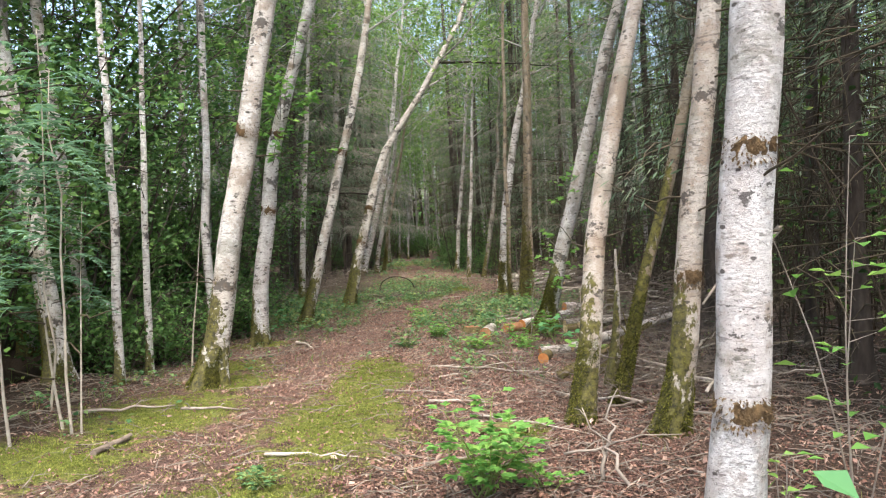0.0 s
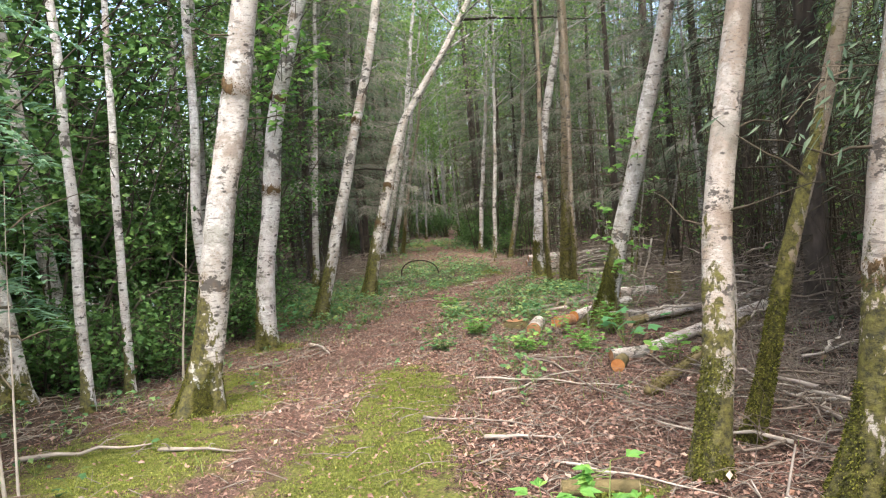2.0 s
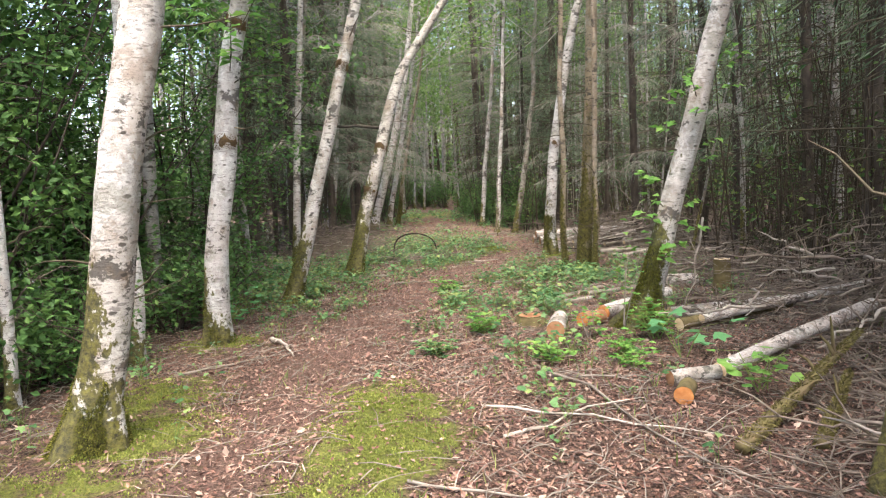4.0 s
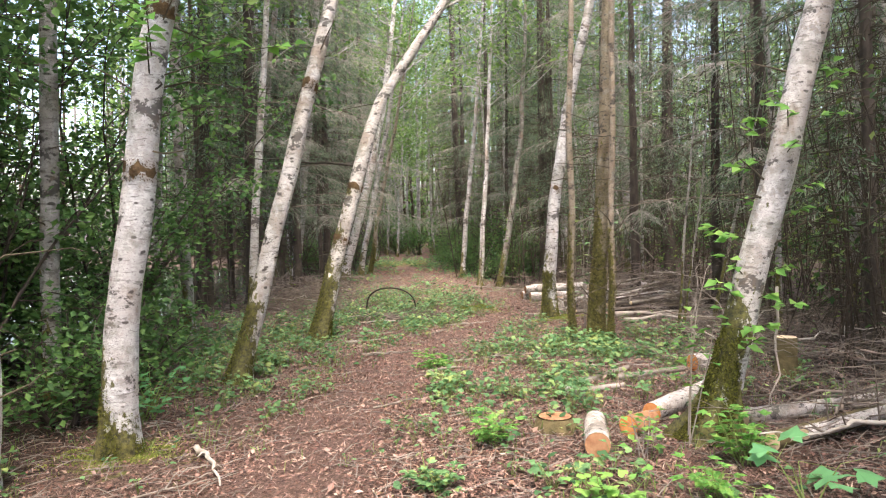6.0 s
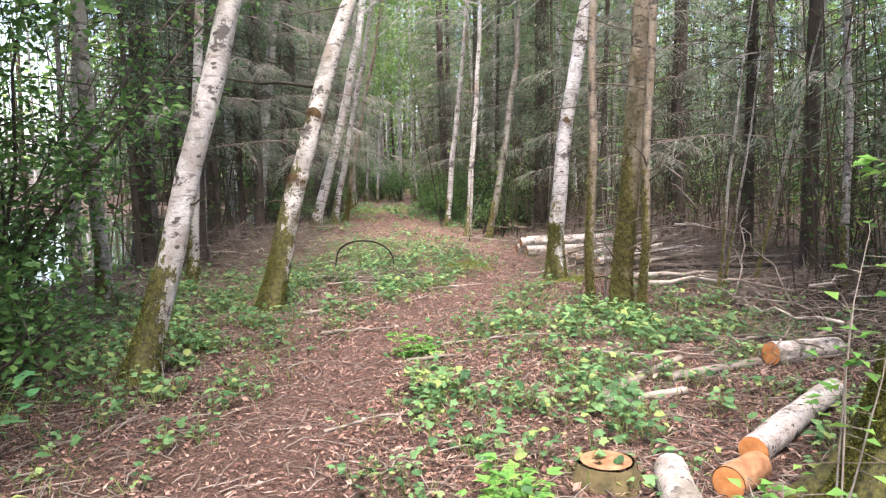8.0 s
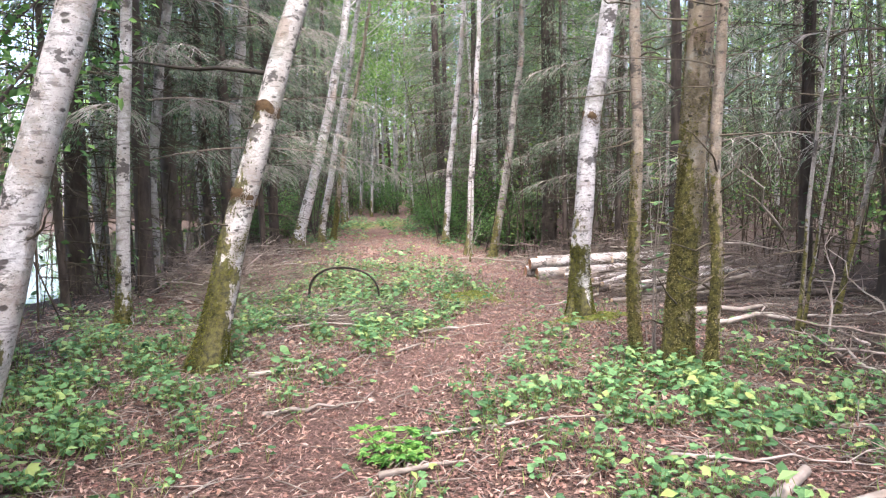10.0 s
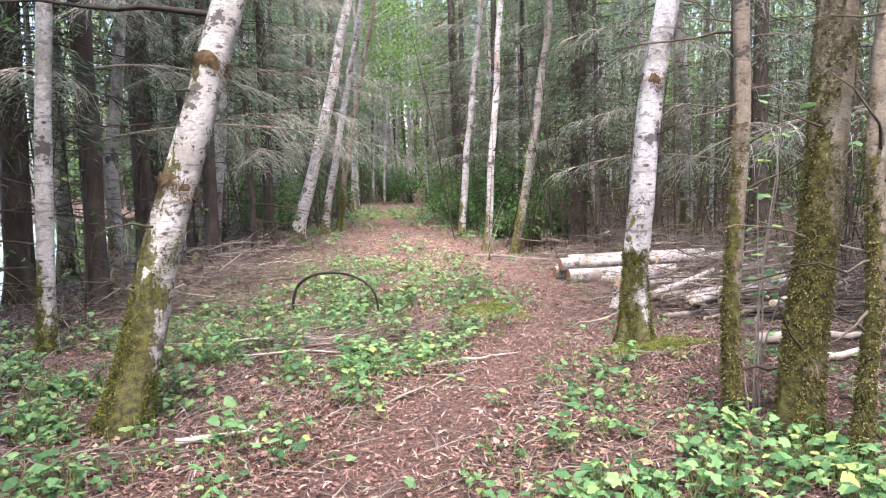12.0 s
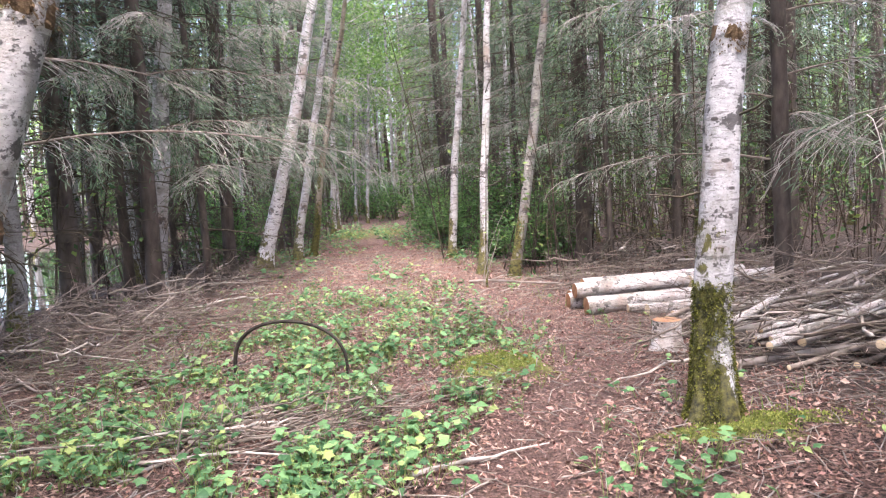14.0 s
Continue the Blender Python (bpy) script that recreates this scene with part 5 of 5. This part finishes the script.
def brush_pile(x, y, rx, ry, tall, count, seed, label, way=0.3, spread=0.9, thick=0.008):
    """A heap of crooked branches, the thick ones apart and the fine ones joined."""
    t = thing("brush_pile", x, y, height(x, y), label, "brush pile")
    rng = random.Random(seed)
    fine = Geo()
    for i in range(count * 2):
        px, py = rng.uniform(-rx, rx), rng.uniform(-ry, ry)
        dome = max(0.0, 1 - (px / rx) ** 2 * 0.8 - (py / ry) ** 2 * 0.8)
        a = way + rng.uniform(-spread, spread) + (math.pi if rng.random() < 0.35 else 0)
        l = rng.uniform(0.4, 1.4)
        z = rng.uniform(0.02, 1.0) * tall * dome + 0.02
        p = Vector((px, py, z))
        q = p + Vector((math.cos(a) * l, math.sin(a) * l, rng.uniform(-0.6, 0.7) * min(z, 0.4)))
        q.z = max(q.z, 0.03)
        big = i % 7 == 0
        g, twigs = branch_geo(p, q, thick * (rng.uniform(1.3, 2.2) if big else rng.uniform(0.5, 1.1)), seed * 100 + i, 0.25, 5, 5 if big else 3, 0.4, True)
        for source in ((twigs,) if big else (g, twigs)):
            k = len(fine.v)
            fine.v += source.v
            fine.f += [tuple(n + k for n in f) for f in source.f]
        if big:
            piece("branch", g.mesh("branch", rng.choice((BRUSH, BRUSH, DEAD_TWIG, PALE_WOOD))), t)
    tagged(piece("twigwork", fine.mesh("twigwork", BRUSH), t, "tangle of fine bare twigs"), kind="stuff")
    return t


brush_pile(3.1, 9.6, 0.95, 1.0, 0.85, 100, 1, "heap of bare grey-brown brushwood over logs", 0.4)
brush_pile(-1.3, 16.7, 0.6, 0.35, 0.08, 26, 10, "flat scatter of purple-grey twigs on the litter", 0.15, 0.5, 0.007)
brush_pile(2.4, 7.3, 0.7, 1.0, 0.28, 45, 2, "low litter of bare broken twigs", 0.8, 1.5)
brush_pile(3.2, 18.2, 1.3, 1.4, 0.9, 150, 3, "heap of grey brushwood behind stacked poles", 0.35)
brush_pile(3.3, 22.6, 1.8, 0.8, 0.55, 70, 4, "low bank of brown twigs behind the log pile", 0.2, 1.2)
brush_pile(-3.2, 19.2, 1.0, 1.3, 0.5, 130, 5, "low tangle of brown twigs near the pond", 0.3, 1.6, 0.007)
brush_pile(3.6, 14.2, 1.0, 1.1, 0.5, 42, 6, "tangle of grey twigs under dead conifers", 0.4, 1.6)
brush_pile(3.0, 12.2, 0.9, 1.0, 0.40, 30, 7, "tangle of bare brown twigs beside cut logs", 0.5, 1.6)
brush_pile(1.9, 5.9, 0.6, 0.9, 0.25, 40, 8, "broken twigs lying round mossy trunks", 1.0, 1.6, 0.008)
brush_pile(-3.4, 23.4, 0.9, 1.3, 0.40, 50, 9, "low heap of reddish twigs among trunks", 0.5, 1.6, 0.008)


# ---- plants ----
def herb_plant(name, x, y, tall, stems, leaf, material, label, seed, lobes=0, per=9, spread=0.5, category="plant", tilt=0.0):
    """Upright stalks that carry leaves on short side stalks."""
    t = thing(name, x, y, height(x, y) - 0.01, label, category)
    rng = random.Random(seed)
    for s in range(stems):
        a = rng.uniform(0, 6.28)
        way = Vector((math.cos(a) * spread + tilt, math.sin(a) * spread, 1)).normalized()
        pts, p = [], Vector((rng.uniform(-0.05, 0.05), rng.uniform(-0.05, 0.05), 0))
        l = tall * rng.uniform(0.55, 1.05)
        for i in range(5):
            pts.append(p)
            way = (way + Vector((rng.uniform(-0.12, 0.12), rng.uniform(-0.12, 0.12), -0.03))).normalized()
            p = p + way * l / 4
        g = Geo()
        g.tube(pts, [0.005, 0.0045, 0.004, 0.003, 0.002], 5)
        f = Geo()
        for i in range(per):
            k = rng.randint(1, 3)
            q = pts[k].lerp(pts[k + 1], rng.random()) if i else pts[-1]
            b = rng.uniform(0, 6.28)
            w = Vector((math.cos(b), math.sin(b), rng.uniform(-0.15, 0.45))).normalized()
            e = q + w * leaf * rng.uniform(0.4, 1.3)
            g.tube([q, e], [0.0022, 0.0015], 3)
            up = Vector((rng.uniform(-0.35, 0.35), rng.uniform(-0.35, 0.35), 1))
            size = leaf * rng.uniform(0.65, 1.15)
            if lobes:
                f.lobed(e, w, up, size, lobes)
            else:
                for side in ((0,) if category == "sapling" else (-1, 0, 1)):
                    f.leaf(e, w + Vector((-w.y, w.x, 0)) * side * 0.9, up, size * (1 if side == 0 else 0.8), size * (0.66 if category == "sapling" else 0.5), 0.2)
        st = piece("stalk", g.mesh("stalk", DEAD_TWIG if category == "sapling" else GRASSY), t)
        piece("foliage", f.mesh("foliage", material, False), st)
    return t


herb_plant("leafy_plant", 0.17, 4.03, 0.62, 15, 0.085, FRESH, "bright green leafy plant on the litter", 1, 0, 12, 0.55)
herb_plant("leafy_plant", 0.52, 4.1, 0.26, 5, 0.06, FRESH, "small bright green leafy plant", 2, 0, 8, 0.6)
herb_plant("leafy_plant", 1.35, 9.55, 0.42, 9, 0.075, FRESH, "light green nettle-like plant beside logs", 3, 0, 10, 0.4)
herb_plant("broadleaf_plant", 1.36, 8.80, 0.40, 4, 0.24, BIGLEAF, "plant with very broad green leaves", 4, 4, 2, 0.5)
herb_plant("leafy_plant", 0.95, 9.05, 0.26, 6, 0.07, FRESH, "small light green plant on litter", 5, 0, 8, 0.6)
herb_plant("leafy_plant", -0.48, 12.85, 0.22, 9, 0.075, FRESH, "low tuft of bright green leaves", 6, 0, 8, 0.8)
herb_plant("leafy_plant", -0.5, 9.3, 0.20, 7, 0.07, HERB, "low green plant on the path's edge", 7, 0, 8, 0.8)
herb_plant("leafy_plant", -0.15, 10.2, 0.25, 8, 0.075, FRESH, "green leafy plant on the path", 8, 0, 8, 0.7)
herb_plant("leafy_plant", 0.4, 9.0, 0.25, 7, 0.075, FRESH, "green leafy plant on the path's edge", 9, 2, 7, 0.7)
herb_plant("leafy_plant", -1.15, 4.3, 0.16, 6, 0.05, HERB, "tuft of small green leaves in moss", 10, 0, 9, 0.9)
herb_plant("leafy_plant", -0.35, 11.85, 0.22, 8, 0.08, HERB, "green lobed-leaf plant on litter", 11, 2, 7, 0.8)
herb_plant("leafy_plant", 1.55, 7.9, 0.35, 5, 0.10, FRESH, "bright green plant before pale logs", 12, 2, 6, 0.5)
herb_plant("leafy_plant", -2.75, 11.0, 0.5, 8, 0.09, BIGLEAF, "broad-leaved plant under shrubs", 13, 2, 7, 0.5)
herb_plant("leafy_plant", 0.9, 8.6, 0.22, 6, 0.06, FRESH, "small green plant among twigs", 14, 0, 8, 0.7)
herb_plant("leafy_sapling", 1.36, 2.25, 1.28, 3, 0.16, BIGLEAF, "sapling with broad heart-shaped green leaves", 15, 0, 4, 0.25, "sapling")
herb_plant("leafy_sapling", 1.95, 3.5, 2.3, 4, 0.12, FRESH, "sapling with bright green leaves beside a white trunk", 16, 0, 9, 0.12, "sapling")
herb_plant("leafy_sapling", 1.36, 3.02, 0.70, 3, 0.06, FRESH, "thin sapling with small yellow-green leaves", 17, 0, 8, 0.1, "sapling")
herb_plant("leafy_sapling", 1.15, 10.0, 1.3, 3, 0.095, FRESH, "sapling with pale yellow-green leaves by a leaning trunk", 18, 0, 12, 0.16, "sapling", 0.02)
sprigs(climbed, 0.115, 11, 0.265, 0.0013, 15, 0.55, 2.5, 34, 0.095, FRESH, 0, 0.30, 6)
sprigs(bowed, 0.118, 11, 0.030, 0.0353, 17, 2.5, 4.0, 30, 0.13, FRESH, 0, 0.9, 11)
herb_plant("leafy_sapling", 1.50, 14.75, 1.75, 5, 0.08, HERB, "leafy shoots against mossy trunks", 20, 2, 10, 0.08, "sapling")
herb_plant("leafy_sapling", 0.80, 9.75, 0.4, 5, 0.07, FRESH, "small leafy sapling near a mossy foot", 21, 0, 8, 0.4, "sapling")
herb_plant("leafy_sapling", 0.66, 22.2, 1.2, 3, 0.09, HERB, "sapling with pale leaves at the path's edge", 22, 0, 6, 0.3, "sapling")


def rowan(x, y, tall, seed, label):
    """A young tree with feathered leaves: rows of leaflets along each stalk."""
    t = thing("rowan_sapling", x, y, height(x, y), label, "sapling")
    rng = random.Random(seed)
    pts, p = [], Vector((0, 0, -0.03))
    for i in range(7):
        pts.append(p)
        p = p + Vector((rng.uniform(-0.06, 0.06), rng.uniform(-0.06, 0.06), tall / 6))
    g = Geo()
    g.tube(pts, [0.014 - 0.0016 * i for i in range(7)], 6)
    piece("stem", g.mesh("stem", PALE_WOOD), t)
    for i in range(26):
        k = rng.randint(2, 5)
        q = pts[k].lerp(pts[k + 1], rng.random())
        a = rng.uniform(0, 6.28)
        w = Vector((math.cos(a), math.sin(a), rng.uniform(-0.1, 0.5))).normalized()
        l = rng.uniform(0.35, 0.75)
        f = Geo()
        rib = [q + w * l * s / 5 + Vector((0, 0, 0.08 * s - 0.03 * s * s)) * 0.6 for s in range(6)]
        f.tube(rib, [0.004, 0.003, 0.003, 0.002, 0.002, 0.001], 3)
        side = w.cross(Vector((0, 0, 1))).normalized()
        for s in range(14):
            c = rib[1 + s * 4 // 14].lerp(rib[2 + s * 4 // 14], rng.random())
            for sg in (-1, 1):
                f.leaf(c, side * sg + w * 0.35 + Vector((0, 0, -0.15)), Vector((0, 0, 1)), rng.uniform(0.075, 0.11), 0.034)
        tagged(piece("frond", f.mesh("frond", ROWAN, False), t), kind="stuff")
    return t


rowan(-3.0, 5.7, 2.9, 1, "young rowan with feathered blue-green leaves")
rowan(-3.55, 6.4, 3.4, 2, "young rowan with feathered blue-green leaves")
rowan(-3.25, 5.3, 2.3, 3, "young rowan with feathered blue-green leaves")
rowan(-4.4, 8.6, 2.2, 4, "young rowan with feathered green leaves among shrubs")


# ---- ground cover, past counting ----
def ground_cover():
    rng, nrng = random.Random(21), np.random.default_rng(21)
    near_trunk = [(o.location.x, o.location.y) for o in scene.objects if o.parent is None and o.name.startswith(("birch", "conifer"))]
    # dead leaves
    n = 135000
    xs, ys = np.clip(nrng.normal(0.0, 2.1, n), -4.6, 5.0), 1.2 + 29 * nrng.uniform(0, 1, n) ** 1.25
    keep = [(x, y) for x, y in zip(xs, ys) if (spots(x, y, MOSS_SPOTS) < 0.45 or rng.random() < 0.3) and (off_worn(x, y) > 0.3 or rng.random() < 0.45)]
    pts = np.array([(x, y, height(x, y) + 0.006 + rng.random() * 0.012) for x, y in keep if pond(x, y) < 0.2])
    me = leaf_cloud("leaf_litter", LITTER, pts, 0.029, 0.017, nrng, 0.0)
    tagged(new("leaf_litter", me), "reddish-brown and tan dead leaves strewn over the ground", "leaf litter", kind="stuff")
    # narrow strips of dead grass, needles and bark
    n = 60000
    xs, ys = np.clip(nrng.normal(-0.2, 1.9, n), -4.4, 4.6), 1.8 + 20 * nrng.uniform(0, 1, n) ** 1.15
    pts = np.array([(x, y, height(x, y) + 0.006 + rng.random() * 0.02) for x, y in zip(xs, ys) if pond(x, y) < 0.2 and spots(x, y, MOSS_SPOTS) < 0.5])
    me = leaf_cloud("litter_strips", CURLED, pts, 0.055, 0.0075, nrng, 0.0)
    tagged(new("litter_strips", me), "dry strips of bark, stalks and needles in the litter", "leaf litter", kind="stuff")
    # larger curled leaves on top
    n = 3600
    xs, ys = np.clip(nrng.normal(0.0, 2.0, n), -4.4, 4.6), 1.6 + 24 * nrng.uniform(0, 1, n) ** 1.2
    pts = np.array([(x, y, height(x, y) + 0.012 + rng.random() * 0.02) for x, y in zip(xs, ys) if pond(x, y) < 0.2 and (spots(x, y, MOSS_SPOTS) < 0.5 or rng.random() < 0.25)])
    me = leaf_cloud("curled_leaves", CURLED, pts, 0.050, 0.032, nrng, 0.0)
    tagged(new("curled_leaves", me), "pale curled dead leaves lying on the litter", "leaf litter", kind="stuff")
    # twigs
    g = Geo()
    for i in range(17000):
        x, y = rng.uniform(-4.4, 4.8), 1.5 + 26 * rng.random() ** 1.2
        if pond(x, y) > 0.2 or (spots(x, y, MOSS_SPOTS) > 0.4 and rng.random() < 0.85):
            continue
        if off_worn(x, y) < 0.4 and rng.random() < 0.5:
            continue
        a, l, r = rng.uniform(0, 3.14), rng.uniform(0.06, 0.36), rng.uniform(0.0015, 0.0045)
        z = height(x, y) + r + 0.012
        m = Vector((x + math.cos(a) * l * 0.5 + rng.uniform(-0.02, 0.02), y + math.sin(a) * l * 0.5, z + rng.uniform(0, 0.03)))
        g.tube([(x, y, z), m, (x + math.cos(a) * l, y + math.sin(a) * l, z + rng.uniform(-0.005, 0.02))], [r, r, r * 0.5], 3)
    tagged(new("twig_litter", g.mesh("twig_litter", DEAD_TWIG)), "small dead twigs scattered over the ground", "twigs", kind="stuff")
    # moss
    pts = []
    for s in MOSS_SPOTS:
        for i in range(int(27000 * min(1.6, s[2] * s[3] + 0.12))):
            x, y = rng.gauss(s[0], s[2] * 0.62), rng.gauss(s[1], s[3] * 0.62)
            if y < 14 or s[2] < 0.8:
                cover = spots(x, y, MOSS_SPOTS) + 0.9 * noise.noise(Vector((x * 3.2, y * 3.2, 2))) + 0.5 * noise.noise(Vector((x * 11, y * 11, 2)))
                if rng.random() < (cover - 0.22) / 0.55:
                    pts.append((x, y, height(x, y) - 0.004 + 0.045 * max(0.0, noise.noise(Vector((x * 8, y * 8, 3))) + 0.1)))
    up = np.tile(np.array((0, 0, 1.1)), (len(pts), 1))
    me = leaf_cloud("moss_carpet", MOSS_BLADE, np.array(pts), 0.015, 0.0075, nrng, 0.0, up)
    tagged(new("moss_carpet", me), "soft yellow-green moss in cushions", "moss", kind="stuff")
    # small leafy ground plants
    f, st = Geo(), Geo()
    wide = [(0.0, 15.0, 1.6, 3.4, 0.16), (-2.6, 13.5, 0.8, 3.0, 0.25), (1.4, 12.4, 1.2, 2.2, 0.22), (-0.9, 20.0, 1.2, 2.4, 0.3), (-1.4, 33.0, 1.1, 2.5, 0.9), (-2.3, 27.0, 0.5, 2.5, 0.8), (0.1, 30.0, 0.8, 2.5, 1.0)]
    for s in HERB_SPOTS + wide:
        near = s[1] < 22
        for i in range(int((135 if near else 30) * s[2] * s[3] * s[4] * 3.2)):
            x, y = rng.gauss(s[0], s[2] * 0.8), rng.gauss(s[1], s[3] * 0.8)
            if noise.noise(Vector((x * 2.3, y * 2.3, 6))) + 0.5 * noise.noise(Vector((x * 6, y * 6, 8))) < -0.02 or pond(x, y) > 0.1 or off_worn(x, y) < rng.uniform(0.15, 0.62) * (1.0 if y < 29 else 0.4):
                continue
            z = height(x, y)
            vigour = rng.uniform(0.5, 1.25)
            for k in range(rng.randint(2, 5)):
                a = rng.uniform(0, 6.28)
                hgt, out = rng.uniform(0.03, 0.15) * vigour, rng.uniform(0.015, 0.08) * vigour
                e = Vector((x + math.cos(a) * out, y + math.sin(a) * out, z + hgt))
                st.tube([(x, y, z), e], [0.0022, 0.0016], 3)
                size = rng.uniform(0.034, 0.072) * vigour * (1.0 if near else 1.6)
                tip = Vector((rng.uniform(-0.7, 0.7), rng.uniform(-0.8, 0.5), 1))
                if k % 3 == 2:
                    f.leaf(e, Vector((math.cos(a), math.sin(a), rng.uniform(-0.3, 0.5))), tip, size * 1.2, size * 0.6, 0.2)
                else:
                    f.lobed(e, Vector((math.cos(a), math.sin(a), rng.uniform(-0.4, 0.3))), tip, size, rng.choice((2, 3, 3)))
    tagged(new("ground_plants", f.mesh("ground_plants", HERB, False)), "carpet of small lobed green leaves", "ground plants", kind="stuff")
    tagged(new("plant_stalks", st.mesh("plant_stalks", GRASSY)), "thin green stalks of the ground plants", "ground plants", kind="stuff")
    # thin grass among the plants
    pts = []
    for i in range(9000):
        x, y = rng.uniform(-3.6, 3.2), 2 + 26 * rng.random()
        if noise.noise(Vector((x * 0.9, y * 0.9, 11))) > 0.12 and abs(x - path_middle(y)) > 0.35:
            pts.append((x, y, height(x, y)))
    up = np.tile(np.array((0, 0, 2.2)), (len(pts), 1))
    me = leaf_cloud("grass", GRASSY, np.array(pts), 0.10, 0.007, nrng, 0.0, up)
    tagged(new("grass", me), "sparse thin grass blades", "grass", kind="stuff")


ground_cover()
